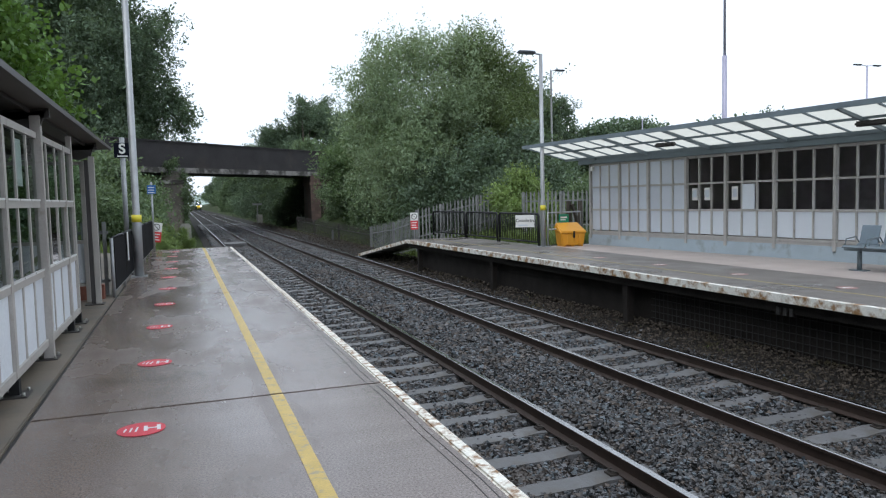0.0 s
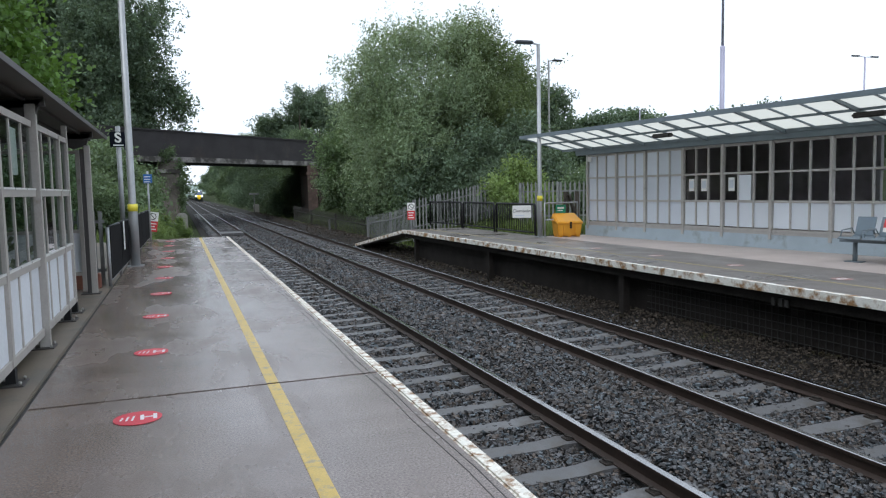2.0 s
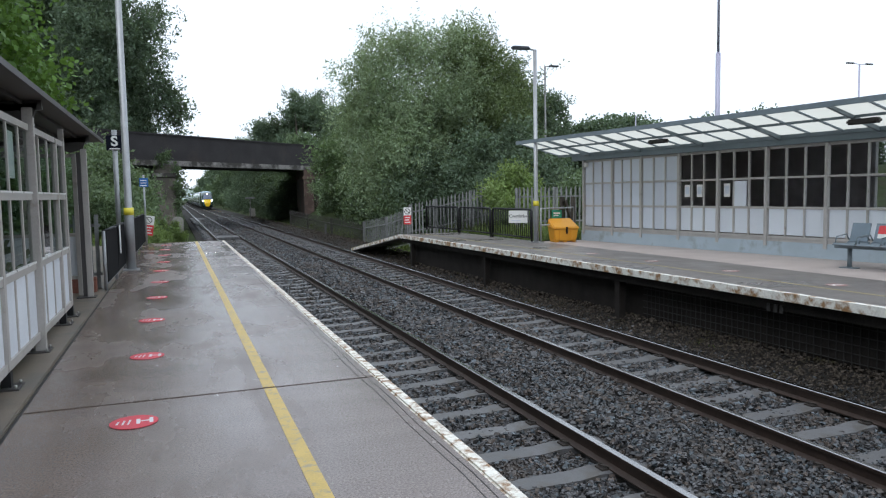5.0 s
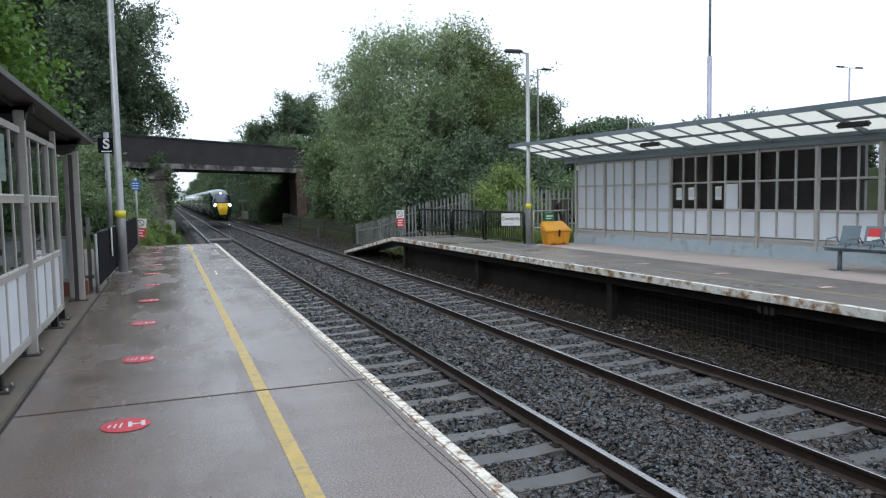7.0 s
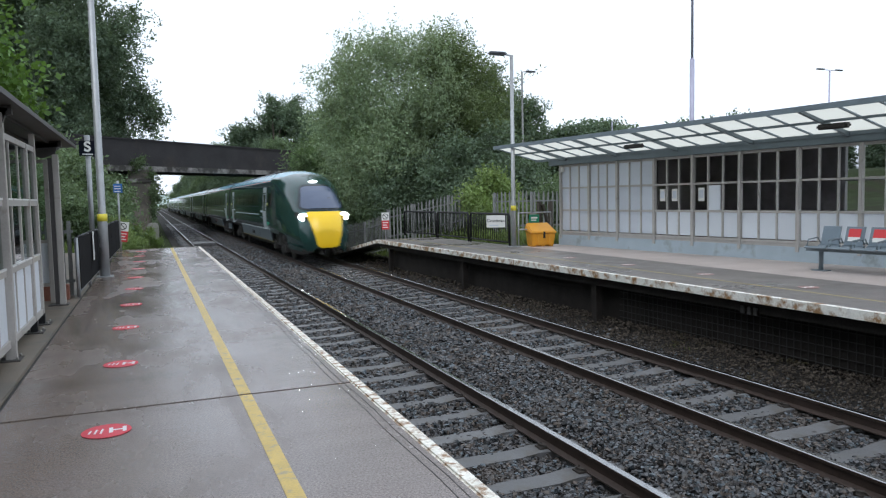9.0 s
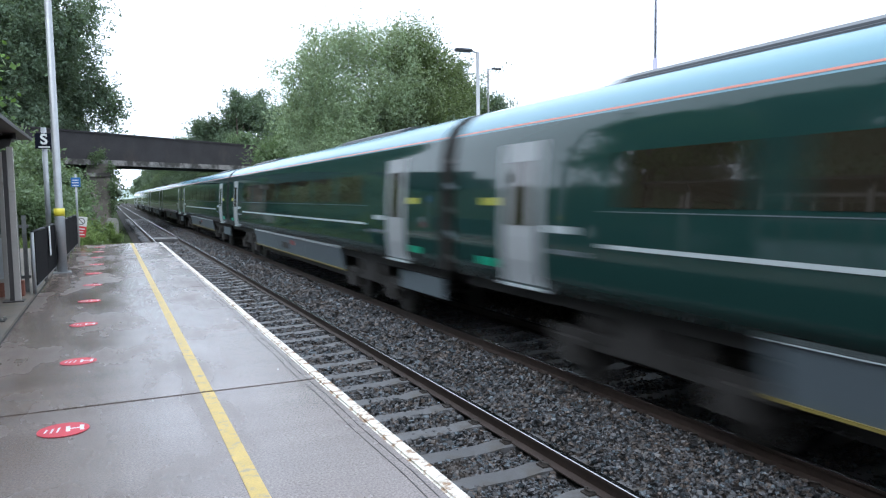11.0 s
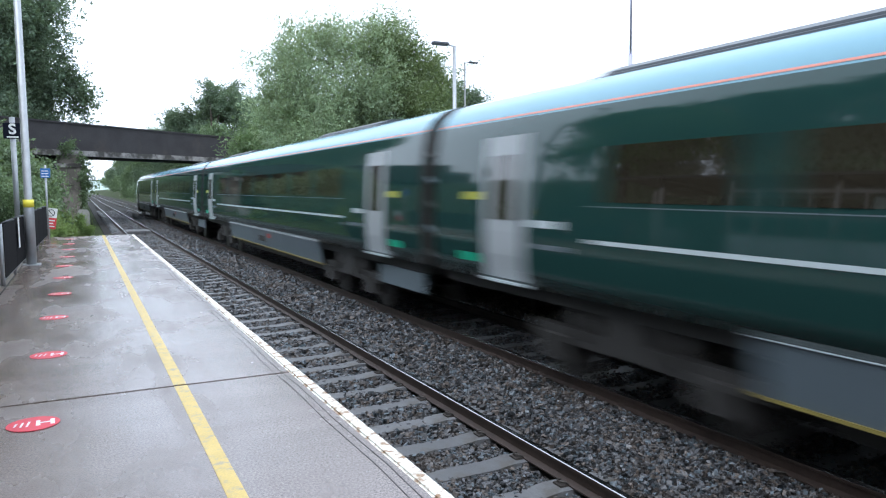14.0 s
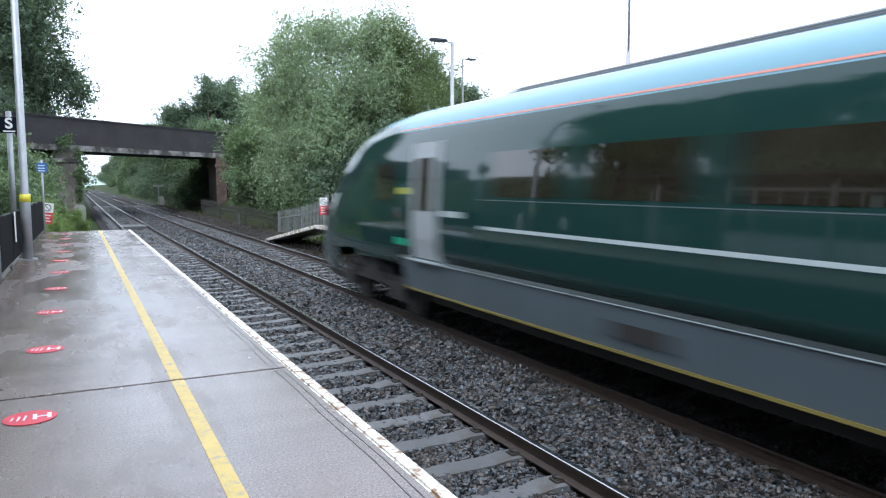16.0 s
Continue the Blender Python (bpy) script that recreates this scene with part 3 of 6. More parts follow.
def build_marker():
    m = tagged(new("floor_marker"), "round red floor sticker with white letter and lines", "floor marker", "distance markers on the near platform")
    bm = bmesh.new()
    bmesh.ops.create_cone(bm, cap_ends=True, segments=40, radius1=0.15, radius2=0.15, depth=0.003)
    for v in bm.verts:
        v.co.z += 0.0015
    part("disc", bm, RED_MARK, m)
    bm = bmesh.new()
    for x in (0.015, 0.095):
        box(bm, x, x + 0.024, -0.055, 0.055, 0.003, 0.0045)
    box(bm, 0.036, 0.098, -0.010, 0.010, 0.003, 0.0045)
    part("letter", bm, WHITE_MARK, m, "white letter")
    for i, (a, b) in enumerate(((-0.05, 0.05), (-0.045, 0.045), (-0.03, 0.035))):
        bm = bmesh.new()
        beam(bm, (-0.035 - i * 0.035, a, 0.0037), (-0.022 - i * 0.035, b, 0.0037), 0.012, 0.0015)
        part("text_line", bm, WHITE_MARK, m)
    return m


mk = build_marker()
mk.matrix_basis = pose(-0.32, 5.06, 0.003, 0, 0, 2)
for i in range(1, 10):
    copy_thing(mk, pose(-0.315 + 0.01 * math.sin(i * 2.2), 5.06 + i * 2.125, 0.003, 0, 0, random.uniform(-4, 4)))

# ---- far platform ----


def far_edge(y):
    return 7.92 - (y - 6.0) * 0.0175


FAR_END = 25.2


def build_far_platform():
    plat = tagged(new("platform_far"), "wet dark asphalt platform on posts with rusting white edge", "platform", kind="structure")

    def slab(y0, y1, z0, z1, name, material, inset0, inset1, top, deep, label=""):
        bm = bmesh.new()
        vs = []
        for y, z in ((y0, z0), (y1, z1)):
            for x in (far_edge(y) + inset0, far_edge(y) + inset1 if inset1 < 20 else 14.0):
                for dz in (top - deep, top):
                    vs.append(bm.verts.new((x, y, z + dz)))
        for f in ((0, 1, 3, 2), (4, 6, 7, 5), (0, 4, 5, 1), (2, 3, 7, 6), (0, 2, 6, 4), (1, 5, 7, 3)):
            bm.faces.new([vs[i] for i in f])
        return part(name, bm, material, plat, label)

    slab(-20, FAR_END, 0, 0, "asphalt_surface", ASPHALT, 0.10, 2.35, 0, 0.12)
    slab(-20, 18.9, 0, 0, "back_paving", PAVE, 2.35, 99, 0.0, 0.12, "pinkish paved strip along the shelter")
    slab(18.9, FAR_END, 0, 0, "weedy_verge", EARTH, 2.35, 99, -0.01, 0.12, "rough earth verge behind the railings")
    for i in range(15):
        y0 = -20 + i * (FAR_END + 20) / 15
        slab(y0 + 0.005, y0 + (FAR_END + 20) / 15 - 0.005, 0, 0, "edge_coping", RUST_EDGE, 0.0, 0.10, 0.004, 0.12, "white edge beam streaked with rust")
    slab(FAR_END, 32.3, 0, -0.95, "end_ramp", ASPHALT, 0.10, 1.35, 0, 0.14)
    slab(FAR_END, 32.3, 0, -0.95, "ramp_coping", RUST_EDGE, 0.0, 0.10, 0.004, 0.12)
    slab(-20, FAR_END, 0, 0, "faded_line", YELLOW_FAINT, 0.86, 0.92, 0.003, 0.01, "faded yellow safety line")
    slab(-20, FAR_END - 0.3, 0, 0, "recessed_wall", DARK_WALL, 0.42, 0.6, -0.1, 1.4, "near-black wall set back under the edge")
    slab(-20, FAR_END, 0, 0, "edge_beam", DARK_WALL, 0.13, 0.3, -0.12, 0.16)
    for i in range(7):
        y = 24.3 - i * 6.2
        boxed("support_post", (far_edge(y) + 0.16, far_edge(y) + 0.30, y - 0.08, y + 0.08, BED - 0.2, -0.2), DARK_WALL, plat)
    # mesh on the wall
    bm = bmesh.new()
    for i in range(70):
        y = 3 + i * 0.12
        beam(bm, (far_edge(y) + 0.40, y, BED - 0.1), (far_edge(y) + 0.40, y, -0.3), 0.012, 0.012)
    for k in range(8):
        z = BED + k * 0.12
        beam(bm, (far_edge(3) + 0.395, 3, z), (far_edge(11.4) + 0.395, 11.4, z), 0.012, 0.012)
    part("wire_mesh", bm, TBLACK, plat, "black wire mesh over the wall")
    bm = bmesh.new()
    for dx in (0, 0.13, 0.24):
        box(bm, far_edge(8) + 0.10, far_edge(8) + 0.125, 8.06 - dx, 8.12 - dx, -0.31, -0.2)
    part("stencil_mark", bm, STENCIL, plat, "faded grey stencil marks")
    return plat


build_far_platform()
for i, (x, y) in enumerate(((9.1, 14.6), (9.15, 12.4), (9.2, 10.2), (9.2, 8.0))):
    far = copy_thing(mk, pose(x, y, 0.003, 0, 0, 175 + 3 * i))
    tagged(far, "faded pinkish round floor sticker with pale letter", group="distance markers on the far platform")
    for o in far.children:
        if o.name.startswith("disc"):
            o.data = o.data.copy()
            o.data.materials[0] = PINK_MARK


# ---- far waiting shelter ----
WALL = [(11.38, 18.71), (11.54, 17.45), (11.69, 16.32), (11.85, 14.99), (12.01, 13.77), (12.17, 12.45), (12.35, 11.04), (12.50, 9.75), (12.66, 8.4), (12.82, 7.05),
        (12.98, 5.7), (13.14, 4.35)]


def build_far_shelter():
    """Local x runs along the wall from its far end, local y into the building."""
    ax, ay = WALL[0]
    bx, by = WALL[6]
    ang = math.degrees(math.atan2(by - ay, bx - ax))
    sh = base("waiting_shelter", ax, ay, 0, ang, label="long grey framed platform shelter with translucent sloping canopy", category="shelter")
    along = [math.hypot(x - ax, y - ay) for x, y in WALL]
    end = along[-1]
    # local +y (left of the direction of travel) points into the building
    bm = bmesh.new()
    box(bm, -0.12, end, 0.0, 0.22, -0.05, 0.30)
    part("plinth", bm, PLINTH, sh, "blue-grey painted concrete plinth", bevel=0.012)
    TOP = 2.36
    rows = (0.42, 1.03, 1.68, 2.27)
    bm = bmesh.new()
    box(bm, -0.02, end, 0.02, 0.10, TOP - 0.06, TOP)
    box(bm, -0.02, end, 0.02, 0.10, 0.302, 0.37)
    part("head_rail", bm, FRAME_FAR, sh)
    bm = bmesh.new()
    box(bm, -0.5, end, -0.06, 0.16, TOP + 0.003, TOP + 0.2)
    part("fascia", bm, CANOPY_STEEL, sh, "blue-grey steel fascia beam", bevel=0.01)
    for i, s in enumerate(along):
        bm = bmesh.new()
        box(bm, s - 0.036, s + 0.036, -0.03, 0.07, 0.20, TOP - 0.002)
        part("post", bm, FRAME_FAR, sh, bevel=0.006)
    for i, (s0, s1) in enumerate(zip(along, along[1:])):
        s0, s1 = s0 + 0.042, s1 - 0.042
        w = (s1 - s0) / 3
        bay = boxed("transom", (s0, s1, 0.0, 0.06, rows[1] - 0.025, rows[1] + 0.025), FRAME_FAR, sh)
        boxed("transom", (s0, s1, 0.0, 0.06, rows[2] - 0.022, rows[2] + 0.022), FRAME_FAR, sh)
        boxed("transom", (s0, s1, 0.0, 0.06, rows[0] - 0.05, rows[0]), FRAME_FAR, sh)
        for k in (1, 2):
            boxed("mullion", (s0 + k * w - 0.014, s0 + k * w + 0.014, -0.012, 0.055, rows[0], TOP - 0.06), FRAME_FAR, sh)
        glazed = i >= 3
        for k in range(3):
            for r in range(3):
                x0, x1 = s0 + k * w + 0.022, s0 + (k + 1) * w - 0.022
                z0, z1 = rows[r] + 0.026, (rows[r + 1] - 0.026 if r < 2 else TOP - 0.065)
                if r and glazed:
                    sheet("pane", "y", 0.03, x0, x1, z0, z1, GLASS_DK, sh)
                else:
                    boxed("panel", (x0, x1, 0.02, 0.04, z0, z1), PANEL if glazed else PANEL_DK, sh)
    # notices on the glass
    for s, z0, z1, m, lab in ((4.03, 1.27, 1.57, WHITE, "small white notice behind the glass"), (4.42, 1.27, 1.57, WHITE, "small white notice behind the glass"),
                              (5.24, 1.27, 1.58, WHITE, "small white notice behind the glass"), (5.60, 1.06, 1.63, PANEL, "pale blue-grey notice board")):
        wd = 0.085 if m is WHITE else 0.185
        boxed("notice", (s - wd, s + wd, 0.008, 0.022, z0, z1), m, sh, lab)
        if m is WHITE:
            boxed("notice_text", (s - 0.06, s + 0.06, 0.004, 0.0079, z0 + 0.07, z1 - 0.05), PANEL_DK, sh)
    # the room behind
    bm = bmesh.new()
    box(bm, -0.1, along[6] - 0.3, 1.95, 2.05, 0, 2.6)
    part("rear_wall", bm, [INTERIOR], sh, "dim rear wall of the waiting room")
    for s in (along[3] - 0.02,):
        boxed("side_wall", (s - 0.04, s + 0.04, 0.12, 1.94, 0.0, 2.45), INTERIOR, sh)
    for i in range(6, 11):
        boxed("rear_post", (along[i] - 0.3, along[i] - 0.22, 1.95, 2.05, 0, 2.55), FRAME_FAR, sh)
        boxed("rear_sill", (along[i] - 0.22, along[i + 1] - 0.3, 1.97, 2.03, 0.0, 0.95), PANEL_DK, sh)
        boxed("rear_transom", (along[i] - 0.22, along[i + 1] - 0.3, 1.97, 2.03, 1.66, 1.72), FRAME_FAR, sh)
    boxed("end_wall", (-0.1, -0.02, 0.23, 1.94, 0.0, 2.45), PANEL_DK, sh)
    boxed("rear_roof", (-0.3, end, 0.17, 2.2, 2.57, 2.66), CANOPY_STEEL, sh, "flat rear roof")
    # canopy: back low at the wall, front high
    back_y, back_z, front_y, front_z = -0.05, 2.55, -1.62, 2.92
    steps = end + 1.1
    bays = 22
    d = steps / bays
    for i in range(bays):
        s0 = -1.1 + i * d
        for a, b in ((0.02, 0.49), (0.51, 0.98)):
            bm = bmesh.new()
            q = [(s0 + 0.025, a), (s0 + d - 0.025, a), (s0 + d - 0.025, b), (s0 + 0.025, b)]
            bm.faces.new([bm.verts.new((s, back_y + (front_y - back_y) * f, back_z + (front_z - back_z) * f + 0.014)) for s, f in q])
            part("canopy_sheet", bm, TRANSLUCENT, sh, "milky translucent roof sheet" if i == 0 else "")
    for i in range(bays + 1):
        s0 = -1.1 + i * d
        bm = bmesh.new()
        big = i % 3 == 2
        beam(bm, (s0, back_y, back_z - (0.03 if big else 0)), (s0, front_y, front_z), 0.055 if big else 0.03, 0.085 if big else 0.035)
        part("rafter", bm, CANOPY_STEEL, sh)
    for f, w, h in ((0.0, 0.07, 0.09), (0.5, 0.05, 0.055), (1.0, 0.05, 0.10)):
        bm = bmesh.new()
        y, z = back_y + (front_y - back_y) * f, back_z + (front_z - back_z) * f
        beam(bm, (-1.12, y, z), (end, y, z), w, h)
        part("purlin", bm, CANOPY_STEEL, sh)
    for s in (3.9, 9.0):
        bm = bmesh.new()
        yy = back_y + (front_y - back_y) * 0.5
        box(bm, s - 0.3, s + 0.3, yy - 0.08, yy + 0.08, 2.58, 2.68)
        part("canopy_light", bm, DARK_STEEL, sh, "slim dark light fitting under the canopy", bevel=0.03)
    boxed("alarm_box", (0.10, 0.2, -0.08, 0.0, 2.16, 2.29), WHITE, sh, "small white alarm box", 0.01)
    return sh


build_far_shelter()


def build_bench(n=4):
    bench = new("platform_bench")
    tagged(bench, "row of perforated grey steel seats on a beam", "bench")
    w = 0.44
    bm = bmesh.new()
    beam(bm, (-0.1, 0, 0.38), (n * w + 0.1, 0, 0.38), 0.07, 0.06)
    part("beam", bm, CANOPY_STEEL, bench)
    for s in (0.18, n * w - 0.18):
        bm = bmesh.new()
        tube(bm, [(s, 0, 0.01), (s, 0, 0.36)], 0.04)
        box(bm, s - 0.14, s + 0.14, -0.09, 0.09, 0, 0.015)
        part("leg", bm, CANOPY_STEEL, bench)
    for i in range(n):
        x0, x1 = i * w + 0.02, (i + 1) * w - 0.02
        seat = new("seat")
        seat.parent = bench
        bm = bmesh.new()
        prof = [(-0.27, 0.425), (-0.22, 0.455), (0.0, 0.435), (0.14, 0.43), (0.2, 0.47)]
        for (a, za), (b, zb) in zip(prof, prof[1:]):
            beam(bm, ((x0 + x1) / 2, a, za), ((x0 + x1) / 2, b, zb), x1 - x0, 0.018)
        part("seat_pan", bm, SEAT, seat)
        bm = bmesh.new()
        prof = [(0.18, 0.47), (0.22, 0.6), (0.28, 0.80)]
        for (a, za), (b, zb) in zip(prof, prof[1:]):
            beam(bm, ((x0 + x1) / 2, a, za), ((x0 + x1) / 2, b, zb), x1 - x0 - 0.06, 0.018, up=(0, 1, 0))
        part("seat_back", bm, SEAT, seat)
        for e in (x0 + 0.01, x1 - 0.01):
            bm = bmesh.new()
            tube(bm, [(e, -0.2, 0.46), (e, -0.16, 0.57), (e, 0.12, 0.6), (e, 0.2, 0.5)], 0.012, 6)
            part("armrest", bm, CANOPY_STEEL, seat)
        if i:
            c = (x0 + x1) / 2
            bm = bmesh.new()
            beam(bm, (c, 0.185, 0.545), (c, 0.205, 0.62), 0.22, 0.004, up=(0, 1, 0))
            beam(bm, (c, 0.203, 0.622), (c, 0.252, 0.765), 0.22, 0.004, 1, up=(0, 1, 0))
            part("seat_notice", bm, [WHITE, RED], seat, "red and white keep-clear notice")
    return bench


def on_wall(s, off):
    """A place s metres along the far shelter's wall and off metres in front of it."""
    ax, ay = WALL[0]
    bx, by = WALL[6]
    n = math.hypot(bx - ax, by - ay)
    ux, uy = (bx - ax) / n, (by - ay) / n
    return ax + ux * s + uy * off, ay + uy * s - ux * off, math.degrees(math.atan2(uy, ux))


bench = build_bench()
bx_, by_, ba_ = on_wall(8.86, 1.2)
bench.matrix_basis = pose(bx_, by_, 0, 0, 0, ba_)


def build_bin():
    b = base("grit_bin", 10.58, 18.55, 0, -7, label="yellow plastic grit bin with sloping hinged lid", category="grit bin")
    bm = bmesh.new()
    v = [bm.verts.new(c) for c in ((-0.37, -0.24, 0.03), (0.37, -0.24, 0.03), (0.37, 0.24, 0.03), (-0.37, 0.24, 0.03), (-0.42, -0.3, 0.42), (0.42, -0.3, 0.42),
                                   (0.42, 0.28, 0.5), (-0.42, 0.28, 0.5))]
    for f in ((3, 2, 1, 0), (4, 5, 6, 7), (0, 1, 5, 4), (1, 2, 6, 5), (2, 3, 7, 6), (3, 0, 4, 7)):
        bm.faces.new([v[k] for k in f])
    part("tub", bm, GRIT, b, bevel=0.03)
    bm = bmesh.new()
    v = [bm.verts.new(c) for c in ((-0.45, -0.34, 0.40), (0.45, -0.34, 0.40), (0.45, 0.3, 0.48), (-0.45, 0.3, 0.48), (-0.43, -0.32, 0.46), (0.43, -0.32, 0.46),
                                   (0.38, 0.28, 0.72), (-0.38, 0.28, 0.72))]
    for f in ((3, 2, 1, 0), (4, 5, 6, 7), (0, 1, 5, 4), (1, 2, 6, 5), (2, 3, 7, 6), (3, 0, 4, 7)):
        bm.faces.new([v[k] for k in f])
    part("lid", bm, GRIT, b, bevel=0.025)
    for x in (-0.3, 0.0, 0.3):
        boxed("foot", (x - 0.06, x + 0.06, -0.23, 0.22, 0, 0.05), GRIT, b, bevel=0.01)
    boxed("hasp", (-0.02, 0.03, -0.36, -0.3, 0.26, 0.46), BLACK, b, "black hasp", 0.006)
    for x in (-0.2, 0.2):
        boxed("front_rib", (x - 0.03, x + 0.03, -0.31, -0.27, 0.08, 0.36), GRIT, b, bevel=0.01)
    b.scale = (0.9, 0.9, 0.95)


build_bin()


def build_lamp_post(name, x, y, h, r0, r1, material, band_z, arm, label, reach=1.0, group=""):
    lp = base(name, x, y, 0, 0, label=label, category="lamp post", group=group)
    bm = bmesh.new()
    tube(bm, [(0, 0, 0), (0, 0, 1.25), (0, 0, 1.3), (0, 0, h)], [r0, r0, r0 * 0.8, r1], 14)
    part("column", bm, material, lp)
    bm = bmesh.new()
    box(bm, -0.16, 0.16, -0.16, 0.16, 0, 0.02)
    part("base_plate", bm, STEEL, lp)
    if band_z:
        bm = bmesh.new()
        tube(bm, [(0, 0, band_z - 0.075), (0, 0, band_z + 0.075)], r0 + 0.006, 14)
        part("band", bm, BAND, lp, "yellow identification band")
    for a in arm:
        bm = bmesh.new()
        tube(bm, [(0, 0, h - 0.02), (a * 0.3 * reach * reach, 0, h + 0.03)], 0.025, 8)
        part("arm", bm, material, lp)
        bm = bmesh.new()
        x0, x1 = sorted((a * 0.18 * reach ** 2, a * 0.72 * reach))
        box(bm, x0, x1, -0.11, 0.11, h - 0.02, h + 0.07)
        part("lamp_head", bm, LAMP_HEAD, lp, "flat grey lamp head", bevel=0.035)
    return lp


build_lamp_post("lamp_post", -0.9, 16.22, 8.2, 0.092, 0.055, STEEL, 1.21, (1,), "tall galvanised lamp post with yellow band on the near platform")
build_lamp_post("lamp_post", 9.8, 18.72, 5.5, 0.075, 0.05, STEEL, 1.13, (-1,), "galvanised lamp post with yellow band on the far platform")


def placed(px_turn, dist):
    a = radians(px_turn)
    return dist * math.sin(a), dist * math.cos(a)


for turn, dist, h, arms, m, r, lab in ((28.4, 40, 8.2, (1,), GALV_DULL, 0.07, "thin grey street lamp behind the trees"),
                                       (50.0, 60, 10.1, (-1, 1), POLE_LILAC, 0.08, "distant twin-headed car park lamp"),
                                       (35.2, 95, 10.7, (1,), POLE_LILAC, 0.09, "distant street lamp beyond the station")):
    x, y = placed(turn, dist)
    build_lamp_post("street_lamp", x, y, h, r, r * 0.7, m, 0, arms, lab, 1.75 if len(arms) > 1 else 1.15)
x, y = placed(41.0, 38)
mast = base("radio_mast", x, y, 0, 0, label="slim lilac-grey mast behind the far shelter", category="mast")
bm = bmesh.new()
tube(bm, [(0, 0, 0), (0, 0, 8)], 0.115, 12)
part("lower_column", bm, POLE_LILAC, mast)
bm = bmesh.new()
tube(bm, [(0, 0, 8), (0, 0, 19)], [0.062, 0.045], 12)
part("upper_column", bm, POLE_LILAC, mast)


# ---- railings, signs and fences on the far side ----
def build_hoop_panel(length):
    p = tagged(new("hoop_railing"), "black tubular railing panel with upright bars", "railing", "railings on the far platform")
    bm = bmesh.new()
    tube(bm, [(0.03, 0, 0), (0.03, 0, 0.88), (0.09, 0, 0.95), (length - 0.09, 0, 0.95), (length - 0.03, 0, 0.88), (length - 0.03, 0, 0)], 0.032, 8)
    tube(bm, [(0.03, 0, 0.12), (length - 0.03, 0, 0.12)], 0.026, 8)
    part("frame", bm, BLACK, p)
    n = int(length / 0.13)
    for i in range(1, n):
        bm = bmesh.new()
        tube(bm, [(i * length / n, 0, 0.12), (i * length / n, 0, 0.95)], 0.014, 5)
        part("bar", bm, BLACK, p)
    return p


hp = build_hoop_panel(2.95)
hp.matrix_basis = pose(9.74, 18.85, 0, 0, 0, 89)
copy_thing(hp, pose(9.79, 21.9, 0, 0, 0, 89))
copy_thing(hp, pose(9.84, 24.95, 0, 0, 0, 95))
pr = base("pipe_railing", 9.9, 18.62, 0, 0, label="galvanised pipe railing behind the grit bin", category="railing")
bm = bmesh.new()
tube(bm, [(0, 0, 0), (0, 0, 0.98), (1.25, 0.3, 0.98), (1.25, 0.3, 0)], 0.027, 8)
part("top_rail", bm, STEEL, pr)
bm = bmesh.new()
tube(bm, [(0, 0, 0.5), (1.25, 0.3, 0.5)], 0.02, 8)
part("mid_rail", bm, STEEL, pr)


ts = base("timber_frame", 11.55, 20.3, -0.01, 15, label="weathered dark timber frame with a leaning brace beside the fence", category="post")
for p, q in (((0, 0, 0), (0, 0, 1.3)), ((0.5, 0, 0), (0.5, 0, 1.3))):
    bm = bmesh.new()
    beam(bm, p, q, 0.12, 0.10)
    part("post", bm, BARK, ts)
bm = bmesh.new()
beam(bm, (0.04, -0.1, 1.2), (0.46, -0.1, 0.15), 0.09, 0.08)
part("brace", bm, BARK, ts)


def sign_on(name, x, y, z, w, h, rz, material, label, category="sign"):
    s = base(name, x, y, z, rz, label=label, category=category)
    boxed("plate", (-w / 2, w / 2, -0.008, 0.008, -h / 2, h / 2), material, s, bevel=0.003)
    return s


st = sign_on("station_sign", 9.48, 19.25, 0.74, 0.56, 0.36, -38, WHITE, "white station name sign fixed to the railing")
lettering("lettering", "Cwmbrân", 0.135, BLACK, st, pose(0, -0.012, 0.02, 90, 0, 0))
boxed("text_bar", (-0.2, 0.08, -0.012, -0.009, -0.13, -0.10), PANEL_DK, st)
gs = sign_on("green_sign", 10.55, 18.85, 0.80, 0.30, 0.24, -12, GREEN_SIGN, "small green sign on the pipe railing")
boxed("symbol", (-0.1, 0.1, -0.012, -0.009, 0.0, 0.05), WHITE, gs)
boxed("text_bar", (-0.1, 0.06, -0.012, -0.009, -0.06, -0.03), WHITE, gs)


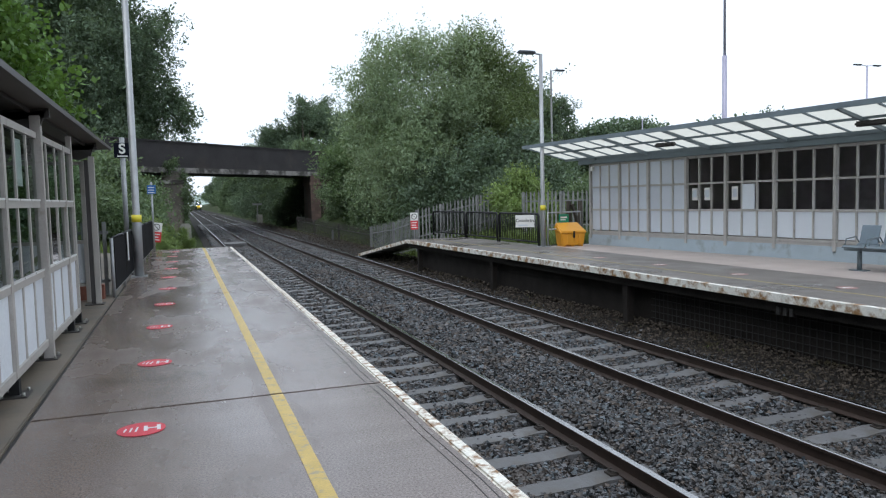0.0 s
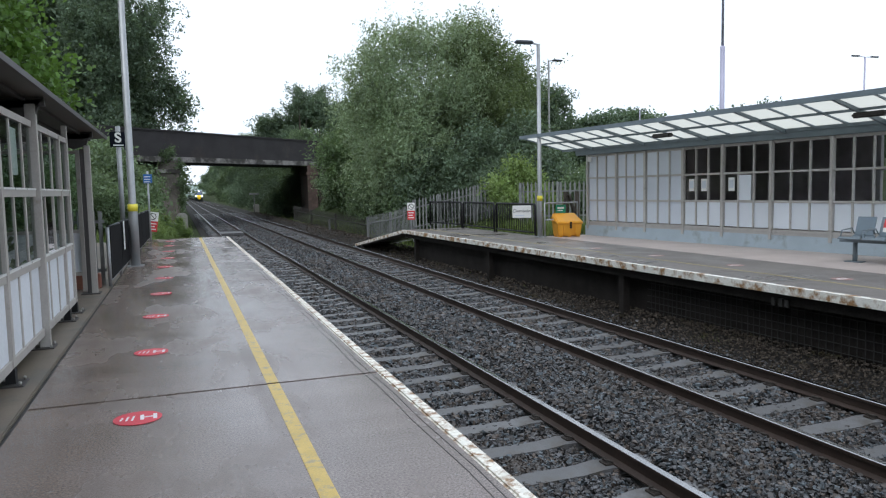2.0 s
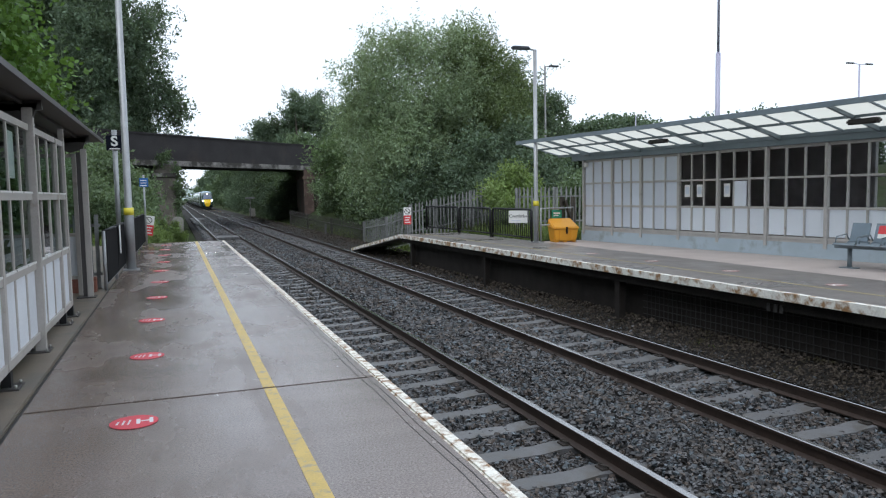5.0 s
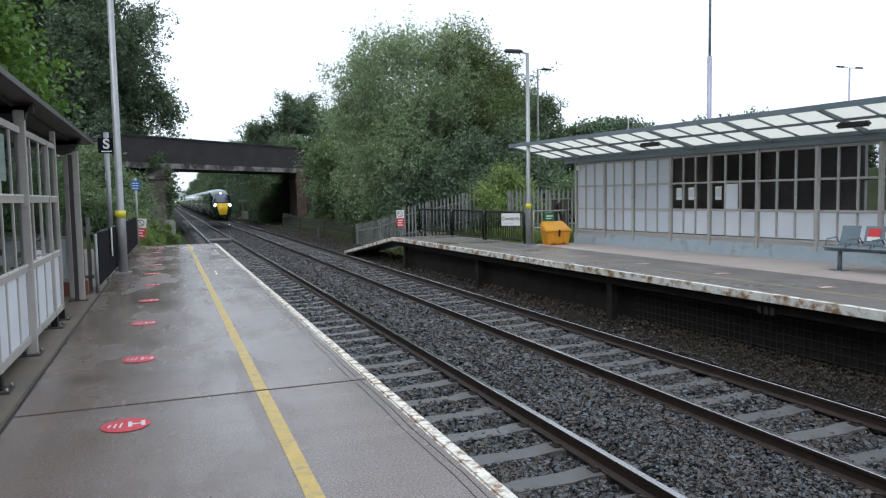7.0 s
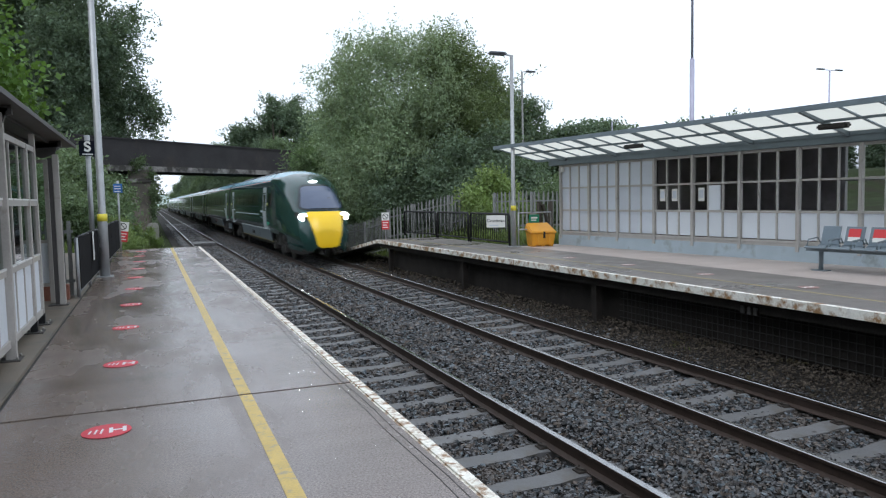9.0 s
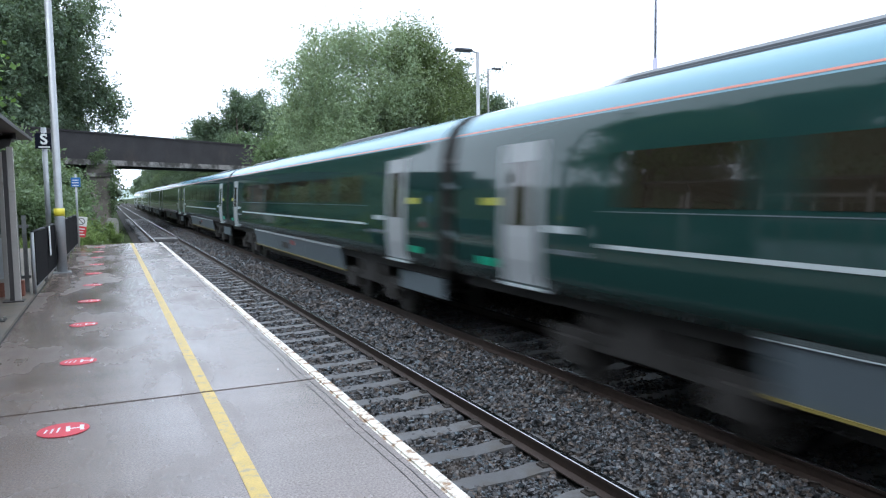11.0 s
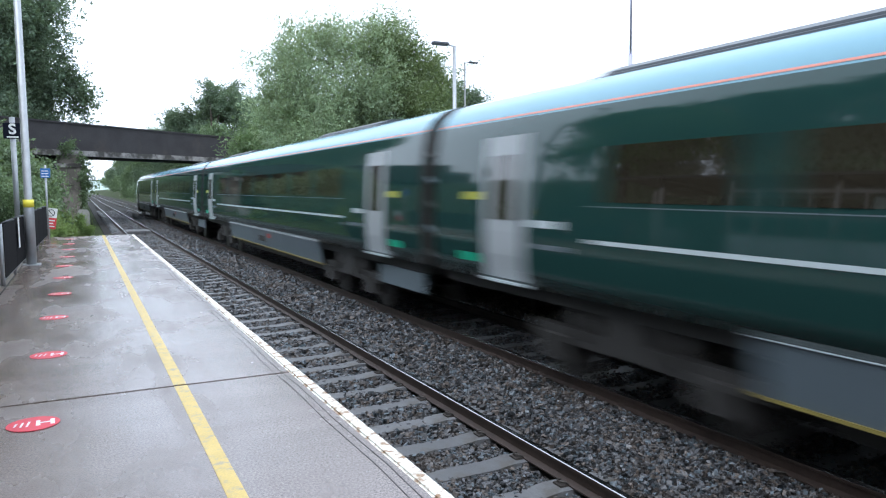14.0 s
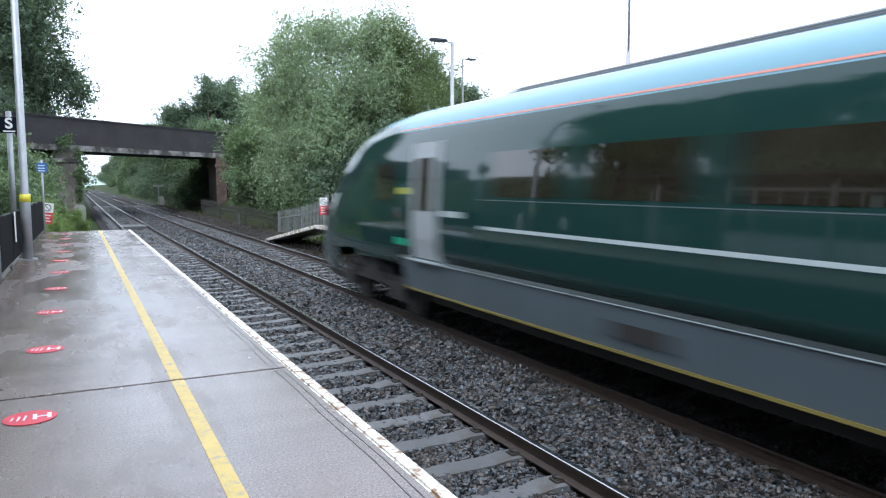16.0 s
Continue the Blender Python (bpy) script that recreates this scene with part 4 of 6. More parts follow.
def build_warning(name, x, y, z, rz, tall, wide, lean=0.0):
    s = base(name, x, y, z, rz, label="white and red no-trespass warning sign on a post", category="sign", group="platform end warning signs")
    s.matrix_world = pose(x, y, z, 0, lean, rz)
    w = wide / 2
    bm = bmesh.new()
    tube(bm, [(0, 0.03, 0), (0, 0.03, tall)], 0.025, 8)
    part("post", bm, STEEL, s)
    boxed("white_plate", (-w, w, -0.012, 0.0, tall - 0.28, tall + 0.02), WHITE, s)
    boxed("red_plate", (-w, w, -0.012, 0.0, tall - 0.62, tall - 0.282), RED, s)
    bm = bmesh.new()
    n, ring, c = 20, 0.10, tall - 0.13
    for k in range(n):
        a, b = 2 * math.pi * k / n, 2 * math.pi * (k + 1) / n
        beam(bm, (ring * math.cos(a), -0.015, c + ring * math.sin(a)), (ring * math.cos(b), -0.015, c + ring * math.sin(b)), 0.02, 0.006, up=(0, 1, 0))
    beam(bm, (-0.07, -0.015, c + 0.07), (0.07, -0.015, c - 0.07), 0.018, 0.006, up=(0, 1, 0))
    part("ring", bm, BLACK, s, "barred ring symbol")
    for i in range(3):
        boxed("text_bar", (-w + 0.04, w - 0.04 - 0.04 * (i % 2), -0.016, -0.0125, tall - 0.38 - i * 0.09, tall - 0.345 - i * 0.09), WHITE, s)


build_warning("warning_sign", 8.25, 26.2, -0.14, -15, 1.08, 0.28)
build_warning("warning_sign", -0.93, 25.4, -0.02, -2, 0.92, 0.34, 8)


def build_palisade(points, name, label, height=1.7, pitch=0.155, material=None):
    """Pales with split pointed tops along a line of (x, y, z) places."""
    material = material or GALV_DULL
    f = tagged(new(name), label, "fence", "palisade fences")
    bm = bmesh.new()
    v = []
    for y in (-0.004, 0.004):
        for x, z in ((-0.034, 0), (0.034, 0), (0.034, height - 0.12), (0.0, height), (-0.034, height - 0.12)):
            v.append(bm.verts.new((x, y + (0.015 if x == 0 else 0), z)))
    bm.faces.new(v[:5][::-1])
    bm.faces.new(v[5:])
    for k in range(5):
        bm.faces.new((v[k], v[(k + 1) % 5], v[5 + (k + 1) % 5], v[5 + k]))
    first = part("pale", bm, material, f)
    data, used = first.data, False
    for (x0, y0, z0), (x1, y1, z1) in zip(points, points[1:]):
        d = math.hypot(x1 - x0, y1 - y0)
        n = max(1, int(d / pitch))
        a = math.atan2(y1 - y0, x1 - x0)
        for i in range(n):
            t = (i + 0.5) / n
            ob = first if not used else new("pale", data)
            used = True
            ob.parent = f
            ob.location = (x0 + (x1 - x0) * t, y0 + (y1 - y0) * t, z0 + (z1 - z0) * t + random.uniform(-0.015, 0.015))
            ob.rotation_euler = (0, radians(random.uniform(-1, 1)), a)
        for hz in (0.35, height - 0.4):
            bm = bmesh.new()
            beam(bm, (x0, y0 + 0.05, z0 + hz), (x1, y1 + 0.05, z1 + hz), 0.04, 0.05)
            part("cross_rail", bm, material, f)
        bm = bmesh.new()
        box(bm, x0 - 0.05, x0 + 0.05, y0 + 0.05, y0 + 0.12, z0 - 0.3, z0 + height - 0.05)
        part("post", bm, material, f)


build_palisade([(9.75, 66, -1.3), (9.4, 55, -1.35), (9.2, 45, -1.4), (9.17, 36.7, -1.45)], "palisade_fence", "dark overgrown palisade fence below the trees", 1.5, 0.2, DARK_STEEL)
build_palisade([(9.15, 36.5, -1.45), (9.45, 33.2, -1.15), (9.7, 30.6, -0.75)], "palisade_fence", "grey steel palisade fence beside the ramp", 1.6)
build_palisade([(9.75, 30.5, -0.55), (10.6, 29.6, -0.32), (11.9, 28.6, 0.02), (12.6, 28.1, 0.25)], "palisade_fence", "grey steel palisade fence climbing the bank", 1.6)
build_palisade([(12.3, 25.0, 0.0), (13.6, 24.4, 0.0), (15.4, 23.6, 0.0), (17.5, 22.6, 0)], "palisade_fence", "grey steel palisade fence behind the platform", 1.68)


# ---- near shelter ----
def build_near_shelter():
    sh = base("near_shelter", 0, 0, 0.012, 0, label="beige steel framed glass platform shelter with dark canopy", category="shelter")
    X = -1.29
    ys = [2.0, 3.45, 4.9, 6.36, 7.82, 9.42, 10.05]
    top, mid, low, bot = 2.14, 1.49, 0.83, 0.16
    for i, (a, b) in enumerate(zip(ys, ys[1:])):
        w = 0.035
        for z, h in ((top, 0.06), (mid, 0.06), (low, 0.06), (bot, 0.07)):
            boxed("rail", (X - 0.02, X + 0.022, a + 0.046, b - 0.046, z - h / 2, z + h / 2), FRAME, sh)
        n = 3 if b - a > 1 else 1
        for k in range(1, n):
            y = a + (b - a) * k / n
            boxed("mullion", (X - 0.006, X + 0.012, y - 0.022, y + 0.022, bot + 0.036, top - 0.031), FRAME, sh)
        for k in range(n):
            y0, y1 = a + (b - a) * k / n + 0.02, a + (b - a) * (k + 1) / n - 0.02
            if k == 0:
                y0 += 0.03
            if k == n - 1:
                y1 -= 0.03
            for z0, z1, g in ((mid + 0.03, top - 0.03, 1), (low + 0.03, mid - 0.03, 1), (bot + 0.036, low - 0.03, 0)):
                if g:
                    sheet("pane", "x", X, y0 + 0.002, y1 - 0.002, z0, z1, GLASS, sh)
                    # pale strip painted in for the sky's reflection along the sill
                    boxed("glazing_bead", (X + 0.004, X + 0.03, y0 + 0.004, y1 - 0.004, z0 + 0.001, z0 + 0.018), SILL_GLINT, sh)
                else:
                    boxed("panel", (X - 0.006, X + 0.002, y0, y1, z0, z1), PANEL_NEAR, sh)
    for i, y in enumerate(ys):
        tall = 2.33 if i in (0, 2, 4, 6) else 2.17
        bm = bmesh.new()
        box(bm, X - 0.03, X + (0.062 if i in (0, 2, 4) else 0.03), y - 0.045, y + 0.045, 0.0 if i in (0, 2, 4) else 0.13, tall)
        part("post", bm, FRAME, sh, bevel=0.006)
        if i not in (0, 2, 4):
            boxed("leg", (X - 0.035, X + 0.035, y - 0.04, y + 0.04, 0.01, 0.129), BLACK, sh, "black steel leg")
        foot = boxed("foot_plate", (X - 0.1, X + 0.1, y - 0.12, y + 0.12, 0, 0.012), DARK_STEEL, sh)
        for e in (-1, 1):
            for g in (-1, 1):
                bm = bmesh.new()
                tube(bm, [(X + e * 0.075, y + g * 0.095, 0.012), (X + e * 0.075, y + g * 0.095, 0.04)], 0.012, 6)
                part("bolt", bm, BOLT, foot)
    # free end post with its bracket
    for y in (11.9,):
        bm = bmesh.new()
        box(bm, X + 0.012, X + 0.09, y - 0.05, y + 0.05, 0, 2.2)
        part("end_post", bm, FRAME, sh, bevel=0.006)
        foot = boxed("foot_plate", (X - 0.13, X + 0.13, y - 0.13, y + 0.13, 0, 0.014), DARK_STEEL, sh)
        bm = bmesh.new()
        box(bm, X - 0.045, X + 0.008, y - 0.05, y + 0.05, 0.02, 2.15)
        part("drain_pipe", bm, DARK_STEEL, sh)
    # canopy falling to the back
    fz, bz, fx, bx = 2.405, 2.265, -1.10, -3.3
    bm = bmesh.new()
    v = [bm.verts.new(c) for c in ((fx, -1.5, fz), (fx, 13.3, fz), (bx, 13.3, bz), (bx, -1.5, bz), (fx, -1.5, fz + 0.025), (fx, 13.3, fz + 0.025), (bx, 13.3, bz + 0.025),
                                   (bx, -1.5, bz + 0.025))]
    for f in ((3, 2, 1, 0), (4, 5, 6, 7), (0, 1, 5, 4), (1, 2, 6, 5), (2, 3, 7, 6), (3, 0, 4, 7)):
        bm.faces.new([v[k] for k in f])
    part("roof_sheet", bm, RIBBED, sh, "dark profiled roof sheet")
    bm = bmesh.new()
    beam(bm, (fx + 0.015, -1.5, fz + 0.005), (fx + 0.015, 13.32, fz + 0.005), 0.03, 0.05)
    part("front_gutter", bm, DARK_STEEL, sh, "grey edge trim")
    for k in range(9):
        x = fx - 0.22 - k * 0.23
        z = fz + (bz - fz) * (fx - x) / (fx - bx) - 0.02
        bm = bmesh.new()
        beam(bm, (x, -1.4, z), (x, 13.2, z), 0.03, 0.03)
        part("roof_rib", bm, DARK_STEEL, sh)
    for y in (2.0, 4.9, 7.82, 11.9):
        bm = bmesh.new()
        v = [(fx - 0.08, fz - 0.03), (X + 0.05, 2.2), (X - 0.12, 2.14), (X - 0.45, 2.28), (X - 0.4, 2.34)]
        prism(bm, v, y - 0.03, y + 0.03)
        part("bracket", bm, DARK_STEEL, sh, "dark steel cantilever bracket")
        bm = bmesh.new()
        beam(bm, (bx + 0.1, y, bz - 0.05), (fx - 0.05, y, fz - 0.05), 0.06, 0.09)
        part("rafter", bm, DARK_STEEL, sh)
        boxed("rear_post", (-3.16, -3.06, y - 0.05, y + 0.05, 0, 2.24), FRAME, sh)
    # rear wall
    ry = [-1.0, 1.1, 3.2, 5.3, 7.4, 9.5, 11.6]
    for a, b in zip(ry, ry[1:]):
        boxed("rear_panel", (-3.13, -3.1, a + 0.03, b - 0.03, 0.18, 0.85), PANEL_NEAR, sh)
        sheet("rear_pane", "x", -3.115, a + 0.03, b - 0.03, 0.9, 2.2, GLASS, sh)
        boxed("rear_rail", (-3.15, -3.08, a, b, 0.852, 0.898), FRAME, sh)
        boxed("rear_rail", (-3.15, -3.08, a, b, 2.202, 2.26), FRAME, sh)
        boxed("rear_mullion", (-3.15, -3.08, b - 0.03, b + 0.03, 0.1, 2.2), FRAME, sh)
    # end screen across the far end, standing back from the platform
    y = 12.25
    boxed("end_screen_panel", (-2.9, -1.44, y, y + 0.03, 0.3, 0.9), PANEL_NEAR, sh, "pale lower panel of the end screen")
    sheet("end_screen_pane", "y", y, -2.9, -1.44, 0.95, 2.1, GLASS, sh)
    for z in (0.27, 0.925, 2.12):
        boxed("end_screen_rail", (-2.9, -1.44, y - 0.02, y + 0.04, z - 0.025, z + 0.025), FRAME, sh)
    for x in (-2.93, -1.41):
        boxed("end_screen_post", (x - 0.03, x + 0.03, y - 0.03, y + 0.05, 0, 2.15), FRAME, sh)
    boxed("notice", (X - 0.03, X - 0.012, 7.0, 7.22, 1.65, 2.05), WHITE, sh, "pale notice inside the glass")
    return sh


build_near_shelter()
bw = boxed("brick_wall", (-2.7, -1.22, 12.5, 12.7, 0.0, 0.24), BRICK_RED, bevel=0.01)
tagged(bw, "low red brick kerb wall behind the shelter", "wall", kind="structure")


def build_left_fence(y0, y1, x0, x1, h, label):
    f = tagged(new("sheeted_railing"), label, "railing", "black sheeted railings")
    n = max(1, round((y1 - y0) / 1.9))
    for i in range(n + 1):
        t = i / n
        x, y = x0 + (x1 - x0) * t, y0 + (y1 - y0) * t
        bm = bmesh.new()
        tube(bm, [(x, y, -0.05), (x, y, h)], 0.028, 8)
        part("post", bm, STEEL, f)
        if i < n:
            t2 = (i + 1) / n
            xx, yy = x0 + (x1 - x0) * t2, y0 + (y1 - y0) * t2
            bm = bmesh.new()
            beam(bm, (x + 0.035, y + 0.02, h / 2 + 0.06), (xx + 0.035, yy - 0.02, h / 2 + 0.06), 0.012, h - 0.14)
            part("black_sheet", bm, BLACK_SHEET, f, "black mesh sheet tied to the rails")
            for z in (0.1, h):
                bm = bmesh.new()
                tube(bm, [(x, y, z), (xx, yy, z)], 0.022, 8)
                part("rail", bm, STEEL if z < 0.5 else BLACK, f)
    return f


build_left_fence(12.75, 18.5, -1.10, -1.02, 0.96, "railing covered with black mesh sheeting")
build_left_fence(18.75, 24.6, -1.02, -0.95, 0.98, "railing covered with black mesh sheeting at the platform end")
for y, z0, z1, lab in ((14.9, 0.45, 0.98, "narrow white notice tied to the railing"), (16.9, 0.25, 1.02, "tall white banner tied to the railing")):
    n = boxed("railing_notice", (-1.16 + (y - 7.3) * 0.0165 + 0.03, -1.16 + (y - 7.3) * 0.0165 + 0.04, y - 0.12, y + 0.12, z0, z1), WHITE)
    tagged(n, lab, "notice")
gt = base("slatted_fence", -1.78, 13.05, -0.03, 0, label="short grey slatted fence at the end of the shelter", category="fence")
for k in range(6):
    boxed("slat", (k * 0.105, k * 0.105 + 0.06, -0.012, 0.012, 0.0, 1.25), GALV_DULL, gt, bevel=0.004)
for z in (0.25, 1.05):
    boxed("cross_rail", (-0.02, 0.61, 0.013, 0.045, z, z + 0.05), GALV_DULL, gt)
sp = base("stop_sign", -1.35, 19.95, -0.03, 0, label="black square S board on a grey post", category="sign")
bm = bmesh.new()
tube(bm, [(0, 0, 0), (0, 0, 3.22)], 0.06, 10)
part("post", bm, STEEL, sp)
boxed("plate", (-0.19, 0.19, -0.085, -0.065, 2.71, 3.08), NAVY, sp, bevel=0.004)
lettering("letter", "S", 0.34, WHITE, sp, pose(0, -0.088, 2.925, 90, 0, 0), label="white letter S", heavy=0.03)
boxed("text_bar", (-0.12, 0.12, -0.088, -0.0855, 2.735, 2.765), WHITE, sp)
bs = base("blue_sign", -0.9, 25.0, -0.03, 0, label="small blue sign on a thin grey post", category="sign")
bm = bmesh.new()
tube(bm, [(0, 0, 0), (0, 0, 2.25)], 0.03, 8)
part("post", bm, STEEL, bs)
boxed("plate", (-0.13, 0.13, -0.05, -0.035, 1.87, 2.15), BLUE, bs)
for i in range(3):
    boxed("text_bar", (-0.10, 0.08, -0.053, -0.0505, 2.06 - i * 0.08, 2.085 - i * 0.08), WHITE, bs)
# trackside cabinet and posts beyond the platform end
cb = base("trackside_cabinet", 0.14, 50.0, -1.12, 0, label="pale concrete trackside cabinet with domed top", category="cabinet")
bm = bmesh.new()
prism(bm, [(-0.34, 0), (0.34, 0), (0.34, 1.2), (0.22, 1.36), (-0.22, 1.36), (-0.34, 1.2)], -0.3, 0.3)
part("body", bm, PALE_CONC, cb, bevel=0.02)
copy_thing(cb, pose(8.75, 90, -1.25, 0, 0, 0))
tb = base("track_board", 8.35, 88, -1.28, 0, label="weathered board on a thin post beside the line", category="sign")
bm = bmesh.new()
tube(bm, [(0, 0, 0), (0, 0, 2.7)], 0.045, 6)
part("post", bm, GALV_DULL, tb)
boxed("board", (-0.55, 0.55, -0.07, -0.047, 2.5, 2.72), GALV_DULL, tb)
# small posts
for x, y, h in ((-0.1, 27.2, 0.55), (8.6, 44, 0.7)):
    mp = boxed("marker_post", (x - 0.06, x + 0.06, y - 0.05, y + 0.05, BED - 0.1, BED + 0.25 + h), SLEEPER)
    tagged(mp, "short pale concrete marker post beside the line", "post", "marker posts")


# ---- road bridge ----
def build_bridge():
    ax, ay, bx, by = -14.0, 47.7, 30.0, 86.0
    L = math.hypot(bx - ax, by - ay)
    ang = math.degrees(math.atan2(by - ay, bx - ax))
    br = base("road_bridge", ax, ay, 0, ang, label="dark steel girder road bridge on brick abutments", category="bridge")
    boxed("deck", (0, L, 0.3, 8.0, 4.15, 4.6), BRIDGE_DARK, br)
    bm = bmesh.new()
    box(bm, 0, L, 0.0, 0.3, 4.35, 6.25)
    box(bm, 0, L, -0.08, 0.38, 6.25, 6.36)
    part("girder", bm, BRIDGE_DARK, br, "sooty dark parapet girder")
    boxed("flange", (15, 40.5, -0.15, 0.45, 3.94, 4.34), BRIDGE_PALE, br, "pale stained lower flange")
    boxed("far_girder", (0, L, 7.7, 8.0, 4.1, 6.25), BRIDGE_DARK, br)
    return br, ang


BRIDGE, BR_ANG = build_bridge()
for (x0, x1, y0, y1, z1, lab) in ((-1.45, 0.12, 59.2, 66, 4.0, "old brick bridge abutment beside the near track"), (11.6, 12.55, 69.4, 74, 3.95, "old brick bridge pier"),
                                  (13.1, 22, 72, 80, 3.9, "old brick bridge abutment")):
    ab = base("bridge_abutment", 0, 0, 0, 0, label=lab, category="bridge pier", group="bridge supports")
    stone = BRICK_GREY if x0 < 0 else BRICK
    boxed("core", (x0 + 0.05, x1 - 0.05, y0 + 0.05, y1, -1.6, z1), stone, ab)
    boxed("cap_stone", (x0 - 0.08, x1 + 0.1, y0 - 0.1, y1, z1 - 0.9, z1 - 0.62), BRIDGE_PALE if x0 < 0 else BRICK, ab)
    n, h = 0, 0.30
    while n * h < z1 + 0.4:
        off = 0.35 * (n % 2)
        x = x0 - off
        while x < x1 and x1 - x0 < 2:
            a, b = max(x, x0), min(x + 0.68, x1)
            if b - a > 0.05:
                boxed("block", (a + 0.01, b - 0.01, y0, y0 + 0.06, -1.5 + n * h + 0.01, -1.5 + (n + 1) * h - 0.01), stone, ab)
            x += 0.7
        n += 1


# ---- trees and undergrowth ----
def leaf_mesh(name, lobes, twigs, per, leaf, seed, material, spread=0.32, droop=0.0, slim=0.45, fill=0.35, clumps=7, thin=0.42, tuft=0.0):
    """Many small pointed leaves gathered on twigs that sit on the shells of the lobes (x, y, z, rx, ry, rz)."""
    rng = np.random.default_rng(seed)
    lobes = np.array(lobes, float)
    big = lobes
    parts_ = [big * np.array([1, 1, 1, 0.7, 0.7, 0.7])]
    for k in range(clumps):
        e = rng.normal(size=(len(big), 3)) + np.array([0, 0, 0.25])
        e /= np.linalg.norm(e, axis=1)[:, None]
        f = rng.uniform(0.28, 0.5, (len(big), 1))
        parts_.append(np.c_[big[:, :3] + e * big[:, 3:] * (1 - f * 0.75), big[:, 3:] * f])
    lobes = np.concatenate(parts_)
    area = lobes[:, 3] * lobes[:, 5]
    pick = rng.choice(len(lobes), twigs, p=area / area.sum())
    d = rng.normal(size=(twigs, 3))
    d /= np.linalg.norm(d, axis=1)[:, None]
    r = 1 - fill * rng.uniform(0, 1, twigs) ** 1.5
    wob = 1 + 0.16 * np.sin(d[:, 0] * 5 + pick) * np.cos(d[:, 2] * 6 + 2 * pick) + rng.normal(0, 0.07, twigs)
    c = lobes[pick, :3] + d * lobes[pick, 3:] * (r * wob)[:, None]
    if tuft:
        c = c[np.arange(twigs) // 7 * 7] + rng.normal(0, tuft, (twigs, 3))
    n = twigs * per
    along = rng.normal(size=(twigs, 3)) * 0.5 + d
    along[:, 2] -= droop
    along /= np.linalg.norm(along, axis=1)[:, None]
    s = rng.uniform(-1, 1, (twigs, per, 1)) * spread * 1.7
    p = (c[:, None] + along[:, None] * s + rng.normal(0, spread * thin, (twigs, per, 3))).reshape(-1, 3)
    u = np.repeat(along, per, 0) * 0.6 + rng.normal(size=(n, 3)) * 0.7
    u /= np.linalg.norm(u, axis=1)[:, None]
    w = np.cross(u, rng.normal(size=(n, 3)) + np.array([0, 0, 0.4]))
    w /= np.linalg.norm(w, axis=1)[:, None] + 1e-9
    ln = (leaf * rng.uniform(0.6, 1.35, n))[:, None]
    q = np.stack([p - u * ln * 0.5, p + w * ln * slim * 0.5, p + u * ln * 0.5, p - w * ln * slim * 0.5], 1).reshape(-1, 3)
    me = bpy.data.meshes.new(name)
    me.vertices.add(len(q))
    me.vertices.foreach_set("co", q.ravel())
    me.loops.add(n * 4)
    me.loops.foreach_set("vertex_index", np.arange(n * 4))
    me.polygons.add(n)
    me.polygons.foreach_set("loop_start", np.arange(0, n * 4, 4))
    me.update(calc_edges=True)
    me.materials.append(material)
    return me


def build_tree(h, r, seed, material, label, leaf=0.16, twigs=900, per=34, low=0.25, trunk=0.25, name="tree", group="", droop=0.0, spread=0.36, wide=1.0, slim=0.45, shape=None, thin=0.42, tuft=0.0):
    rnd = random.Random(seed)
    t = tagged(new(name), label, "tree", group)
    bm = bmesh.new()
    top = h * 0.8
    lean = rnd.uniform(-0.4, 0.4)
    pts = [(lean * k * k, 0.2 * math.sin(k * 3 + seed), top * k - 0.4 * (k == 0)) for k in (0, 0.2, 0.45, 0.7, 1.0)]
    tube(bm, pts, [trunk, trunk * 0.8, trunk * 0.6, trunk * 0.35, trunk * 0.08], 9)
    part("trunk", bm, BARK, t)
    lobes = []
    for i in range(11):
        a = i * 2.4 + rnd.uniform(-0.5, 0.5)
        f = low + (1 - low) * (0.06 + 0.88 * ((i * 0.618) % 1))
        env = math.sin(math.pi * min(1, max(0.12, (f - low) / (1 - low) * 0.82 + 0.18))) ** 0.6
        rr = r * env * rnd.uniform(0.35, 0.72)
        x, y, z = math.cos(a) * rr, math.sin(a) * rr, h * (low + (f - low) * 0.86)
        size = r * rnd.uniform(0.34, 0.52) * (0.65 + 0.5 * env)
        lobes.append((x, y, z, size * wide, size * wide, size * rnd.uniform(0.75, 1.1)))
        bm = bmesh.new()
        k = min(0.9, max(0.15, (z / top) * 0.6))
        p0 = Vector((lean * k * k, 0.2 * math.sin(k * 3 + seed), top * k))
        q = Vector((x, y, z))
        mid = p0.lerp(q, 0.5) + Vector((0, 0, -0.15 * r * 0.3))
        tube(bm, [p0, mid, q], [trunk * 0.35, trunk * 0.22, trunk * 0.06], 6)
        part("limb", bm, BARK, t)
    lobes.append((lean * 0.6, 0, h * 0.84, r * 0.36, r * 0.36, h * 0.14))
    lobes = shape or lobes
    crown = new("crown", leaf_mesh("crown", lobes, twigs, per, leaf, seed, material, spread, droop, slim, thin=thin, tuft=tuft))
    crown.parent = t
    return t


def ground_at(x, y):
    return float(ground_z(np.array([x]), np.array([float(y)]))[0])


def put(t, x, y, rz=0, s=1.0, z=None):
    m = pose(x, y, ground_at(x, y) if z is None else z, 0, 0, rz) @ Matrix.Scale(s, 4)
    t.matrix_basis = m
    return t


def again(t, x, y, rz, s=1.0, z=None):
    ob = copy_thing(t, Matrix.Identity(4))
    ob.matrix_basis = pose(x, y, ground_at(x, y) if z is None else z, 0, 0, rz) @ Matrix.Scale(s, 4)
    return ob


